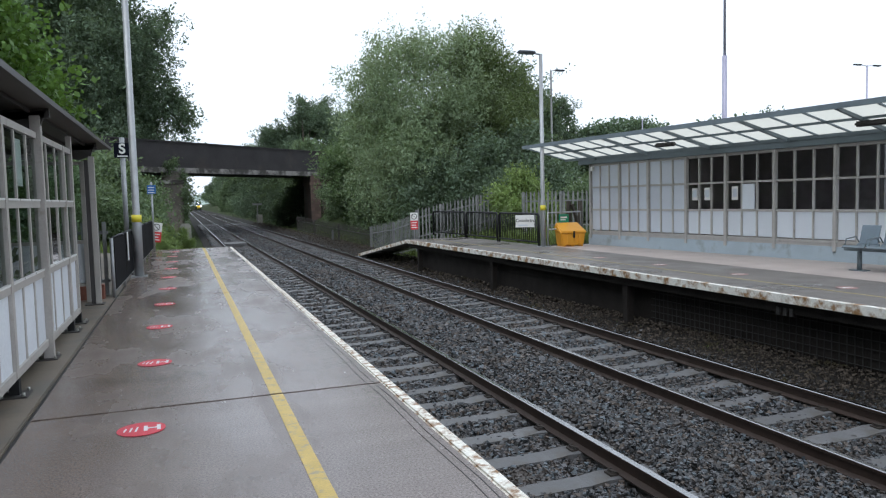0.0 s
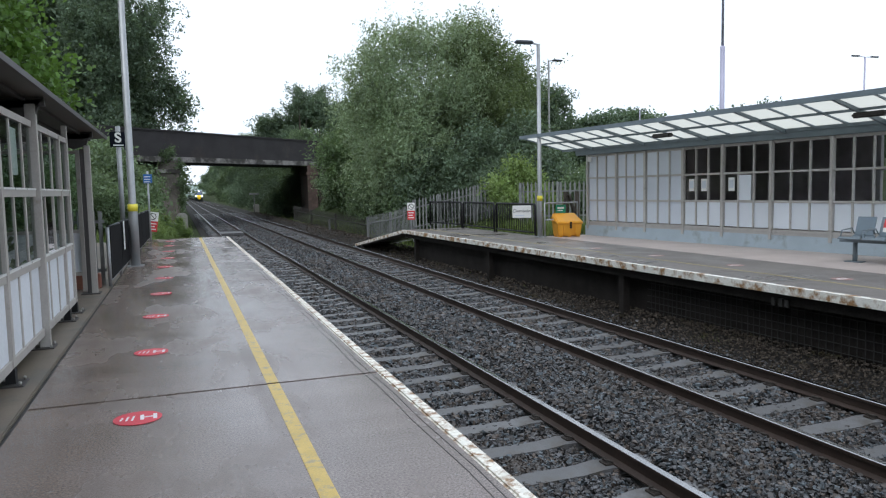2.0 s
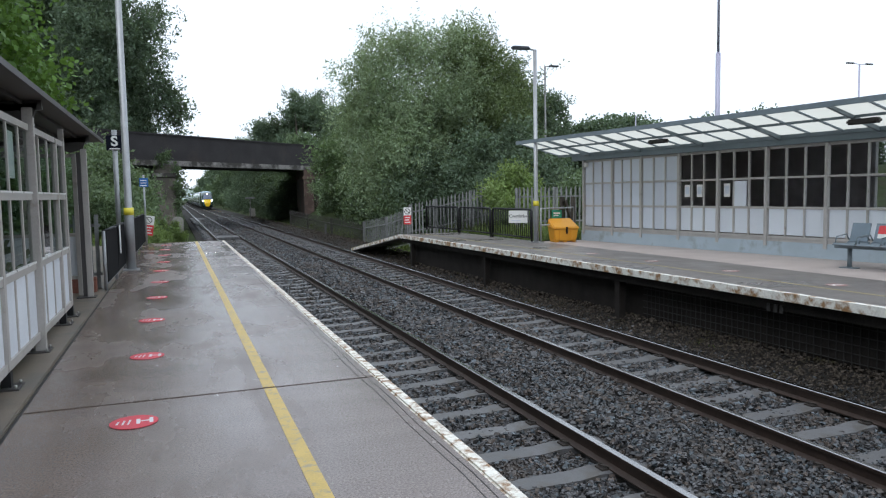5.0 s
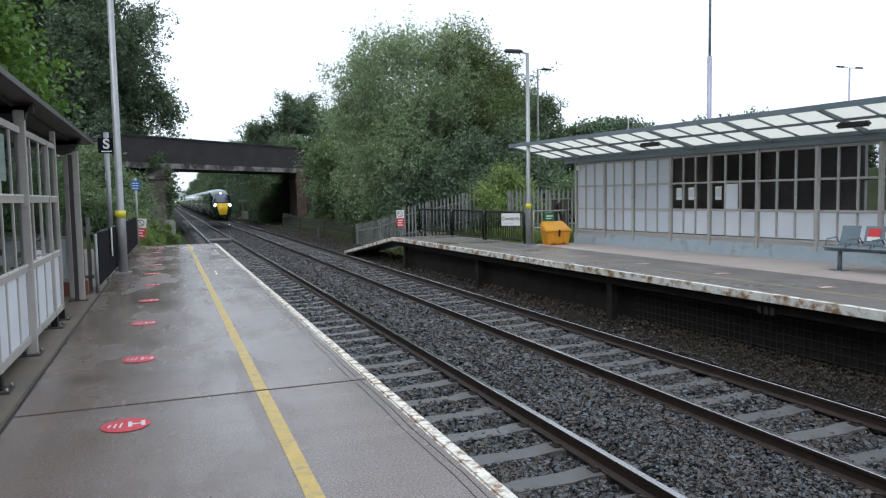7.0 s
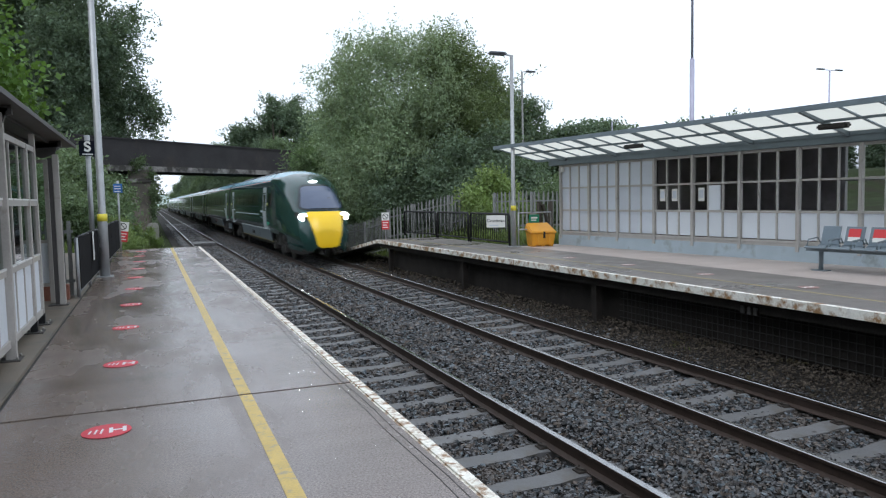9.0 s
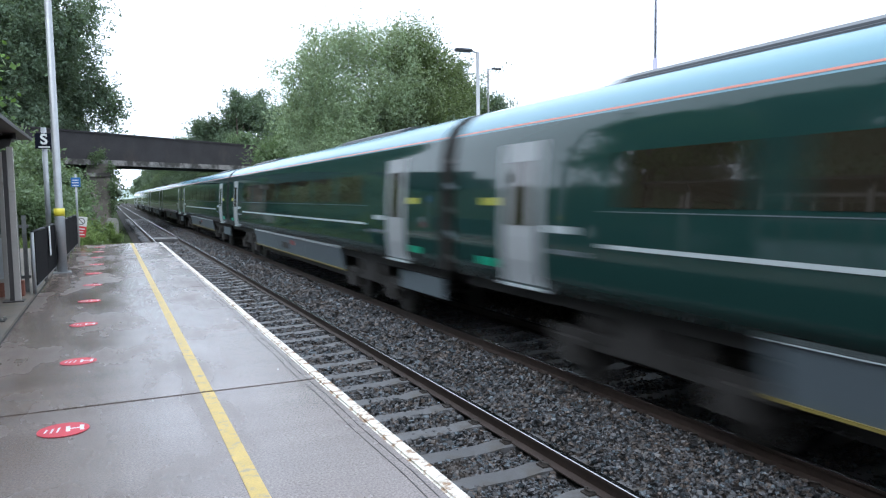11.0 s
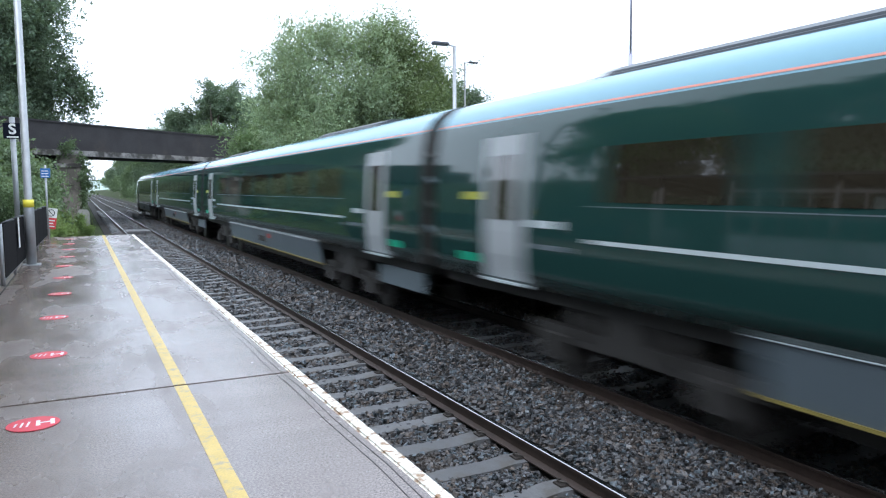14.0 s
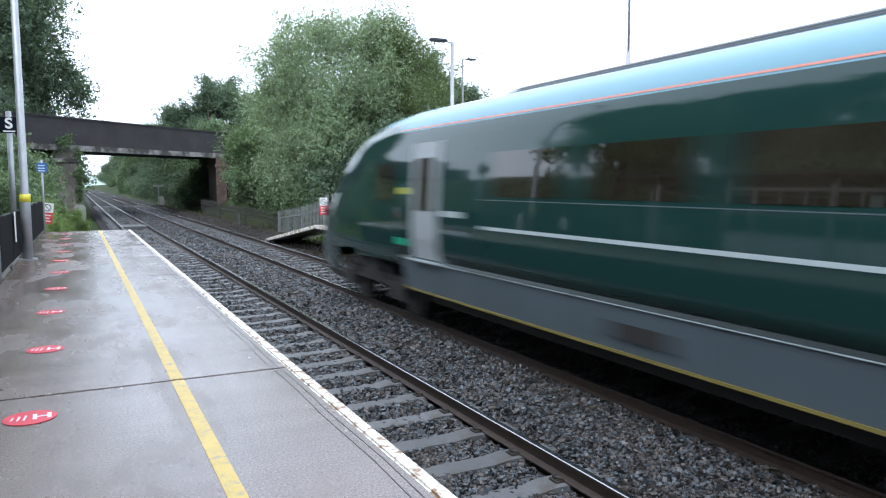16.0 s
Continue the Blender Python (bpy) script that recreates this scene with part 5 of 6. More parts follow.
# the large pale willow beside the ramp, and its neighbours
WILLOW = [(-3.4, 0, 7.3, 1.9, 2.2, 2.0), (-1.6, 0.5, 8.4, 2.0, 2.2, 1.5), (0.6, 0, 8.7, 1.9, 2.4, 1.4), (-3.9, 0.3, 4.8, 1.6, 2.0, 2.4), (-2, -1.5, 5, 2.1, 2.0, 2.5),
          (0.2, -1.2, 6.0, 1.9, 2.0, 1.7), (-3.4, -1, 2.2, 1.9, 2.0, 1.9), (-1.4, -1.4, 2.6, 1.8, 2.0, 1.9)]
SALLOW = [(-1.4, 0, 8.2, 1.4, 2.0, 1.6), (0.4, 0.4, 8.35, 1.6, 2.0, 1.6), (1.5, 0, 6.2, 1.4, 1.8, 2.0), (-1.6, -1.2, 5, 2.0, 2.0, 2.4), (0.5, -1.2, 4.4, 1.9, 2.2, 2.5),
          (-2.6, -0.6, 2.3, 1.9, 1.8, 1.9), (0.4, -1.2, 2, 1.9, 2.0, 1.8)]
put(build_tree(10.2, 5.0, 11, LEAF_WILLOW, "large pale green willow with feathery upright shoots", 0.17, 2050, 38, 0.12, 0.32, "willow_tree", "", -0.9, 0.46, 1.0, 0.34, WILLOW, 0.28, 0.42),
             13.85, 37.5, 0, 1.035, 0.0)
put(build_tree(10.0, 3.6, 14, LEAF_SALLOW, "darker yellowish green sallow with an open twiggy top", 0.17, 1600, 36, 0.12, 0.26, "sallow_tree", "", -0.7, 0.46, 1.0, 0.36, SALLOW, 0.3, 0.42),
             16.7, 37.6, 0, 1.03, 0.0)
put(build_tree(9.2, 3.4, 12, LEAF_WILLOW, "pale green willow with a loose open crown", 0.17, 1600, 36, 0.1, 0.22, "willow_tree", "", -0.9, 0.46, 1.0, 0.34, None, 0.24, 0.34), 17.3, 40.0, 60, 1.0, 0.2)
bush = build_tree(6.4, 2.7, 13, LEAF_LIGHT, "tall light green sapling beside the railway", 0.17, 900, 32, 0.05, 0.12, "sapling", "saplings along the line", -0.4, 0.4)
put(bush, 12.6, 51.0, 0, 1.2)
again(bush, 12.4, 45.0, 130, 0.85)
again(bush, 13.9, 48.0, 70, 1.2)
again(bush, 12.4, 41.5, 200, 0.75)
dark = build_tree(13.0, 5.2, 21, LEAF_DARK, "tall dark green broadleaf tree in full leaf", 0.26, 1700, 34, 0.15, 0.35, "oak_tree", "dark trees round the cutting", 0.1, 0.42, tuft=0.36)
put(dark, 15.5, 96, 0, 1.12)
again(dark, 22, 92, 80, 1.0)
again(dark, 18.8, 101, 200, 1.15)
again(dark, 22.4, 46, 140, 0.72)
again(dark, 19.0, 44, 40, 0.62)
mid = build_tree(9.0, 4.2, 22, LEAF_MID, "mid green broadleaf tree on the bank", 0.24, 1300, 32, 0.06, 0.25, "broadleaf_tree", "trees along the cutting", 0.0, 0.42, tuft=0.36)
put(mid, 13.6, 86, 0, 0.95)
for i, (x, y, s) in enumerate(((13.5, 100, 0.95), (13.8, 116, 1.2), (13.8, 134, 1.3), (14.0, 156, 1.4), (14.3, 182, 1.45), (14.6, 214, 1.5), (15.0, 252, 1.55), (15.4, 300, 1.6),
                               (16, 355, 1.6), (17, 410, 1.6), (18.5, 84, 0.9), (16.5, 50, 0.8), (21.5, 52, 0.9), (26, 62, 0.8), (14.3, 57, 0.72), (12.4, 78, 0.7))):
    if y >= 100 and i % 3 != 2:
        again(dark, x, y, 37 * i, s * 0.72)
    else:
        again(mid, x, y, 37 * i, s)
# the wood on the near side
TALL = [(4.6, 0, 11.5, 3.1, 3.5, 3.2), (3.6, 0.5, 16, 3.4, 3.8, 3.2), (5.2, 0.4, 8.2, 2.4, 2.8, 2.4), (0.3, 0, 19.4, 4.2, 4.5, 3.6), (-4, 0, 16, 4.2, 4.5, 4.2), (-4.5, 0, 10, 4.2, 4.2, 4.2),
        (0, -2.5, 13, 4.4, 3.8, 4.6), (0, -1, 6.5, 5.0, 4.4, 3.6), (-1, 3, 15, 4, 3.6, 4)]
tall = build_tree(21.5, 8.5, 24, LEAF_DARK, "very tall dark green oak beside the road bridge", 0.30, 3300, 34, 0.1, 0.5, "oak_tree", "tall oaks by the bridge", 0.1, 0.5, shape=TALL, tuft=0.5)
put(tall, -6.7, 70, 0, 1.0, 0.5)
for i, (x, y, s, z) in enumerate(((-8.0, 78, 0.95, 0.3), (-7.6, 87, 0.9, 0), (-11.5, 84, 1.1, 0.5), (-12, 97, 1.3, 0.5), (-17, 100, 1.35, 1))):
    again(tall, x, y, 67 * i + 40, s, z)
# all but the last are unseen oaks, added to darken the coaches' reflections
for i, (x, y, s, z) in enumerate(((-13, -6, 1.2, 0), (-14, -18, 1.3, 0), (-13, -32, 1.3, 0), (-13, 8, 1.2, 1.5), (-14, 18, 1.2, 1.5), (-15, -50, 1.4, 0), (-9.5, 94, 1.6, 0))):
    again(dark, x, y, 53 * i, s, z)
for i, (x, y, s) in enumerate(((-4.2, 90, 1.05), (-6.2, 102, 1.25), (-7.0, 120, 1.35), (-8.5, 145, 1.5), (-9.5, 175, 1.6), (-8.8, 215, 1.8), (-9.6, 270, 2.0), (-9.8, 330, 2.0),
                               (-8.6, 21, 0.55), (-9, 14, 0.6), (-8.5, 7, 0.6), (-9, 0, 0.7), (-4.8, 79, 1.25), (-5.6, 72, 1.2))):
    again(mid, x, y, 61 * i + 10, s)
near = build_tree(9.5, 3.6, 31, LEAF_MAPLE, "overhanging light green maple above the shelter", 0.15, 1500, 34, 0.4, 0.22, "maple_tree", "", 0.3, 0.34, 1.0, 0.7)
put(near, -4.9, 17.5, 0, 1.0, 0.2)
# bushes by the abutment and behind the shelter
shrub = build_tree(3.4, 2.3, 41, LEAF_MID, "dense green bramble bush on the bank", 0.15, 900, 34, 0.02, 0.06, "bush", "bushes beside the line", 0.2, 0.36, 1.1, 0.6)
put(shrub, -3.3, 39, 0, 1.2)
# the bush again in darker leaves, which paint the deep shade below the willow
thicket = build_tree(3.4, 2.3, 43, LEAF_DARK, "bushy thicket with leaves coloured darker for the shade under the trees", 0.15, 800, 32, 0.02, 0.06, "thicket", "thickets beside the line", 0.2, 0.36, 1.1, 0.6, tuft=0.3)
put(thicket, 12.3, 34.5, 0, 1.0)
for i, (x, y, s, z) in enumerate(((14.2, 32.8, 1.0, None), (16.5, 33.5, 1.1, None), (13.6, 30.3, 0.7, -0.3), (11.6, 78, 1.0, None), (11.3, 84, 1.0, None), (11.4, 92, 1.0, None),
                                  (11.5, 102, 1.1, None), (11.7, 115, 1.15, None), (12.0, 130, 1.2, None), (12.4, 150, 1.3, None))):
    again(thicket, x, y, 71 * i, s, z)
for i, (x, y, s, z) in enumerate(((-3.9, 43, 1.25, None), (-4.6, 47, 1.5, None), (-3.0, 34, 0.75, None), (-4.9, 21, 0.95, None), (-4.9, 16, 0.8, None), (-3.6, 47, 1.1, None), (-3.6, 53, 1.1, None),
                                  (11.7, 38.5, 1.05, None), (11.4, 41.5, 0.9, None), 
                                  (12.6, 56, 1.0, None), (13.0, 62, 0.9, None), (10.9, 81, 0.6, None), (10.7, 96, 0.6, None), (12.6, 165, 1.3, None), (-2.4, 75, 0.8, None), (-2.5, 82, 0.8, None), (17.5, 27.5, 0.75, 0), (11.2, 35.0, 0.75, None), (-5.2, 12, 1.15, 0), (-5.3, 8, 1.2, 0), (-5.2, 4, 1.1, 0), (-5.4, 0, 1.2, 0), (-5.3, -4, 1.1, 0))):
    again(shrub, x, y, 47 * i, s, z)
yellowy = build_tree(2.7, 1.35, 42, LEAF_FRESH, "light green shrub growing through the fence", 0.14, 420, 30, 0.02, 0.04, "shrub", "", -0.3, 0.3)
put(yellowy, 13.0, 26.6, 0, 0.95, 0)
again(yellowy, 14.1, 27.2, 90, 0.75, 0)
again(yellowy, -0.75, 29.5, 30, 0.42)
again(yellowy, -0.7, 40, 30, 0.5)
again(yellowy, 0.05, 46.5, 80, 0.45)
again(yellowy, -1.2, 33, 130, 0.6)


ivy_lobes = [(-1.4, 59.0, -0.9, 0.4, 0.25, 0.5), (-0.9, 58.95, 4.3, 0.6, 0.25, 0.35), (-0.5, 58.9, 4.7, 0.4, 0.22, 0.45), (0.2, 59.2, 3.4, 0.28, 0.35, 0.6),
             (0.25, 59.2, 2.2, 0.25, 0.35, 0.8), (0.22, 59.2, 0.8, 0.22, 0.35, 0.8), (0.2, 59.2, -0.6, 0.25, 0.35, 0.7)]
tagged(new("ivy", leaf_mesh("ivy", ivy_lobes, 230, 24, 0.13, 61, LEAF_MID, 0.2, 0.2, 0.6)), "green ivy climbing the old brick abutment", "climbing plant")


def build_far_woods(name, spots, label, seed, leaf, twigs):
    lobes = [(x, y, ground_at(x, y) + h * 0.5, r, r, h * 0.5) for x, y, r, h in spots]
    tagged(new(name, leaf_mesh(name, lobes, twigs, 26, leaf, seed, LEAF_DARK, leaf * 1.6, 0, 0.7, 0.25, 2)), label, "trees", kind="stuff")


rw = random.Random(3)
build_far_woods("far_woods", [(70 + i * 6.0, 135 - i * 1.8 + rw.uniform(-5, 5), rw.uniform(4.5, 6.5), rw.uniform(14, 16.5) if i < 9 and i != 5 else rw.uniform(10, 12)) for i in range(18)],
                "distant dark green tree line beyond the station", 51, 0.6, 8000)
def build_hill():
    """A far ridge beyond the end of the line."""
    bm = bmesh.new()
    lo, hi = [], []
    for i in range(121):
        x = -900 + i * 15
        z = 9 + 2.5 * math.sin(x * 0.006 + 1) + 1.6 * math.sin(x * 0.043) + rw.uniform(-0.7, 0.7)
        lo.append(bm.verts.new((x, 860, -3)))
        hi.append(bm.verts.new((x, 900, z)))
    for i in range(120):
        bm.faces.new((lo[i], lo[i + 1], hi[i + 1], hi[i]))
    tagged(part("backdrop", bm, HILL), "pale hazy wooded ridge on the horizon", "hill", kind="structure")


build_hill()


def build_grass():
    rng = np.random.default_rng(8)
    p = []
    for x0, x1, y0, y1, n in ((-1.2, 1.4, 25.8, 45, 2600), (8.9, 10.5, 32, 60, 2600), (9.6, 14, 26, 33, 1800), (-4.6, -1.3, 26, 36, 1600), (8.0, 8.7, 9, 25, 160), (8.8, 10.2, 60, 80, 500), (10.05, 13.8, 19.3, 25.1, 2600)):
        p.append(np.c_[rng.uniform(x0, x1, n), rng.uniform(y0, y1, n)])
    p = np.concatenate(p)
    z = ground_z(p[:, 0], p[:, 1])
    z = np.where((p[:, 0] > 9.5) & (p[:, 1] < 25.2), -0.02, z)
    n = len(p)
    h = rng.uniform(0.08, 0.4, n)
    h[(p[:, 0] > 7.9) & (p[:, 0] < 8.8) & (p[:, 1] < 25)] *= 0.4
    z = np.where((p[:, 0] > 7.9) & (p[:, 0] < 8.8) & (p[:, 1] < 25), BED + 0.12, z)
    a = rng.uniform(0, 6.28, n)
    d = np.c_[np.cos(a), np.sin(a), np.zeros(n)]
    w = np.c_[-np.sin(a), np.cos(a), np.zeros(n)] * 0.025
    b = np.c_[p, z - 0.03]
    tip = b + d * (h * 0.5)[:, None] + np.c_[np.zeros(n), np.zeros(n), h]
    v = np.stack([b - w, b + w, tip], 1).reshape(-1, 3)
    me = bpy.data.meshes.new("grass")
    me.from_pydata(v.tolist(), [], np.arange(3 * n).reshape(-1, 3).tolist())
    me.materials.append(GRASS)
    tagged(new("grass", me), "rough green grass and weeds beside the track", "grass", kind="stuff")


build_grass()


# ---- the train ----
PITCH = 24.1
END_LEN, MID_LEN = 23.15, 23.54
# half width and height above the rail, from the solebar to the middle of the roof
SHELL = [(1.30, 1.16), (1.345, 1.40), (1.36, 1.80), (1.345, 2.20), (1.31, 2.75), (1.275, 3.10), (1.225, 3.32), (1.12, 3.50), (0.92, 3.66), (0.6, 3.76), (0.3, 3.80), (0.0, 3.81)]


def side_x(z):
    for (a, za), (b, zb) in zip(SHELL, SHELL[1:]):
        if za <= z <= zb:
            return a + (b - a) * (z - za) / (zb - za)
    return SHELL[0][0]


def strip(bm, s, y0, y1, z0, z1, out=0.004, mi=0, n=3):
    """A thin sheet that follows the body side s (-1 or 1)."""
    rows = []
    for k in range(n + 1):
        z = z0 + (z1 - z0) * k / n
        rows.append([bm.verts.new((s * (side_x(z) + o), y, z)) for o, y in ((-0.01, y0), (out, y0), (out, y1), (-0.01, y1))])
    for a, b in zip(rows, rows[1:]):
        for k in range(4):
            bm.faces.new((a[k], a[(k + 1) % 4], b[(k + 1) % 4], b[k])).material_index = mi
    bm.faces.new(rows[0]).material_index = mi
    bm.faces.new(rows[-1]).material_index = mi


def build_bogie(car, y):
    bg = new("bogie")
    bg.parent = car
    bm = bmesh.new()
    for s in (-1, 1):
        beam(bm, (s * 1.02, y - 1.75, 0.62), (s * 1.02, y + 1.75, 0.62), 0.16, 0.2)
        box(bm, s * 1.02 - 0.12, s * 1.02 + 0.12, y - 0.42, y + 0.42, 0.55, 1.05)
        for e in (-1.3, 1.3):
            box(bm, s * 1.06 - 0.13, s * 1.06 + 0.13, y + e - 0.22, y + e + 0.22, 0.32, 0.62)
            tube(bm, [(s * 1.05, y + e * 0.62, 0.62), (s * 1.05, y + e * 0.62, 0.98)], 0.11, 8)
    beam(bm, (-1.0, y, 0.7), (1.0, y, 0.7), 0.5, 0.25)
    part("bogie_frame", bm, TBLACK, bg)
    for e in (-1.3, 1.3):
        bm = bmesh.new()
        for s in (-1, 1):
            tube(bm, [(s * 0.69, y + e, 0.42), (s * 0.82, y + e, 0.42)], 0.42, 20)
        tube(bm, [(-0.8, y + e, 0.42), (0.8, y + e, 0.42)], 0.08, 8)
        part("wheelset", bm, WHEEL, bg, "worn steel wheelset")


def build_doors(car, y, w=0.95):
    for s in (-1, 1):
        bm = bmesh.new()
        strip(bm, s, y - w / 2, y + w / 2, 1.22, 3.1, 0.012, 0, 6)
        d = part("door", bm, TDOOR, car, "pale grey sliding door")
        bm = bmesh.new()
        strip(bm, s, y - w / 2 + 0.2, y + w / 2 - 0.2, 2.0, 2.85, 0.018, 0, 3)
        part("door_window", bm, TWIN, d)
        bm = bmesh.new()
        box(bm, min(s * 1.22, s * 1.36), max(s * 1.22, s * 1.36), y - w / 2 - 0.05, y + w / 2 + 0.05, 1.155, 1.185)
        part("door_step", bm, TSTRIPE, d, "bright door step edge")


def details(car, y0, y1, doors, win0, win1, label_side=True):
    """Stripes, windows, skirts and bogies of one car between y0 and y1."""
    for s in (-1, 1):
        bm = bmesh.new()
        strip(bm, s, y0 + 0.05, y1 - 0.05, 3.345, 3.368, 0.005, 0, 1)
        part("cantrail_line", bm, TORANGE, car, "orange line along the roof edge")
        bm = bmesh.new()
        strip(bm, s, win0, win1, 1.80, 1.845, 0.004, 0, 1)
        part("waist_stripe", bm, TSTRIPE, car, "silver waist stripe")
        bm = bmesh.new()
        strip(bm, s, win0, win1, 2.205, 2.215, 0.004, 0, 1)
        part("window_line", bm, TSKIRT, car, "thin silver line under the windows")
        n = max(2, round((win1 - win0) / 2.1))
        d = (win1 - win0) / n
        for i in range(n):
            bm = bmesh.new()
            strip(bm, s, win0 + i * d + 0.22, win0 + (i + 1) * d - 0.22, 2.26, 2.86, 0.006, 0, 3)
            part("window", bm, TWIN, car)
        for y, dy in ((doors[0], 1), (doors[-1], -1)):
            bm = bmesh.new()
            strip(bm, s, y + dy * 0.95 - 0.3, y + dy * 0.95 + 0.3, 1.93, 2.02, 0.005, 0, 1)
            part("door_mark", bm, TSTRIPE, car)
            bm = bmesh.new()
            strip(bm, s, y + dy * 1.08 - 0.36, y + dy * 1.08 + 0.36, 1.67, 1.73, 0.005, 0, 1)
            part("door_mark", bm, TSKIRT, car)
            bm = bmesh.new()
            strip(bm, s, y - dy * 0.85 - 0.22, y - dy * 0.85 + 0.22, 2.26, 2.37, 0.005, 0, 1)
            part("class_mark", bm, TMARK, car, "yellow mark beside the door")
            bm = bmesh.new()
            strip(bm, s, y - dy * 0.95 - 0.25, y - dy * 0.95 + 0.25, 1.38, 1.5, 0.005, 0, 1)
            part("number_bar", bm, TMINT, car, "mint green bar beside the door")
    for y in doors:
        build_doors(car, y)


def underside(car, y0, y1, b0, b1):
    boxed("underframe", (-1.15, 1.15, y0 + 0.2, y1 - 0.2, 0.98, 1.2), TBLACK, car)
    boxed("equipment", (-1.0, 1.0, b0 + 2.3, b1 - 2.3, 0.42, 0.99), TBLACK, car)
    for s in (-1, 1):
        n = 3
        d = (b1 - b0 - 3.66) / n
        for i in range(n):
            ya, yb = b0 + 1.83 + i * d, b0 + 1.83 + (i + 1) * d - 0.04
            bm = bmesh.new()
            prism(bm, [(s * 1.15, 0.635), (s * 1.19, 0.635), (s * 1.285, 1.14), (s * 1.24, 1.14)], ya, yb)
            sk = part("skirt_panel", bm, TSKIRT, car, "grey underfloor skirt panel")
            boxed("skirt_line", (min(s * 1.14, s * 1.205), max(s * 1.14, s * 1.205), ya, yb, 0.602, 0.634), TYEL2, sk, "yellow lower edge line")
        bm = bmesh.new()
        beam(bm, (s * 1.298, b0 + 1.83, 1.15), (s * 1.298, b1 - 1.87, 1.15), 0.010, 0.010)
        part("solebar_line", bm, TSTRIPE, car, "thin silver line above the skirt")
        yy = b0 + 1.83 + 1.3 * d
        if y0 < 2:
            bm = bmesh.new()
            beam(bm, (s * 1.262, yy, 1.0), (s * 1.262, yy + 0.4, 1.0), 0.02, 0.13)
            part("skirt_mark", bm, TRED, car, "red label on the skirt")
        bm = bmesh.new()
        beam(bm, (s * 1.24, yy + 0.8, 0.92), (s * 1.24, yy + 1.7, 0.92), 0.02, 0.28)
        part("skirt_grille", bm, TBLACK, car, "dark cooling grille")
        for ya, yb in ((y0 + 0.25, b0 - 1.95),):
            if yb - ya > 0.8 and y0 < 2:
                boxed("end_skirt", (min(s * 1.14, s * 1.2), max(s * 1.14, s * 1.2), ya, yb, 0.62, 0.97), TSKIRT, car, "grey end skirt box", 0.01)
    build_bogie(car, b0)
    build_bogie(car, b1)


def build_mid_car():
    """Local y runs from the leading end backwards; the rail is at z = 0."""
    car = tagged(new("train_coach"), "dark green intercity coach with pale grey doors", "train coach", "coaches of the passing train")
    bm = bmesh.new()
    L = MID_LEN
    prof = [(-x, z) for x, z in SHELL] + [(x, z) for x, z in SHELL[-2::-1]]
    prism(bm, prof, 0, L)
    bm.normal_update()
    for f in bm.faces:
        if abs(f.normal.y) < 0.5:
            f.smooth = True
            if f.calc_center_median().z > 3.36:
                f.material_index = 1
        else:
            f.material_index = 2
            for e in f.edges:
                e.smooth = False
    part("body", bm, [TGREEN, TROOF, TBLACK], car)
    details(car, 0, L, (2.05, L - 2.05), 3.9, L - 3.9)
    underside(car, 0, L, 4.2, L - 4.2)
    for a, b in ((3.2, 7.6), (L - 7.6, L - 3.2)):
        bm = bmesh.new()
        prism(bm, [(-0.8, 3.6), (0.8, 3.6), (0.74, 3.76), (0.52, 3.85), (-0.52, 3.85), (-0.74, 3.76)], a, b)
        part("roof_pod", bm, [POD], car, "dark roof equipment fairing", bevel=0.03)
    bm = bmesh.new()
    prism(bm, [(-0.8, 0.95), (0.8, 0.95), (0.84, 2.2), (0.78, 3.05), (-0.78, 3.05), (-0.84, 2.2)], L, L + PITCH - MID_LEN)
    part("gangway", bm, TBLACK, car, "black gangway bellows")
    for z in (1.4, 1.8, 2.2, 2.6, 3.0):
        bm = bmesh.new()
        tube(bm, [(-1.2, L - 0.02, z), (-1.22, L + 0.2, z - 0.08), (-1.22, L + 0.36, z - 0.08), (-1.2, L + 0.57, z)], 0.035, 6)
        part("jumper_cable", bm, TSKIRT if z in (1.8, 2.6) else TBLACK, car)
    return car


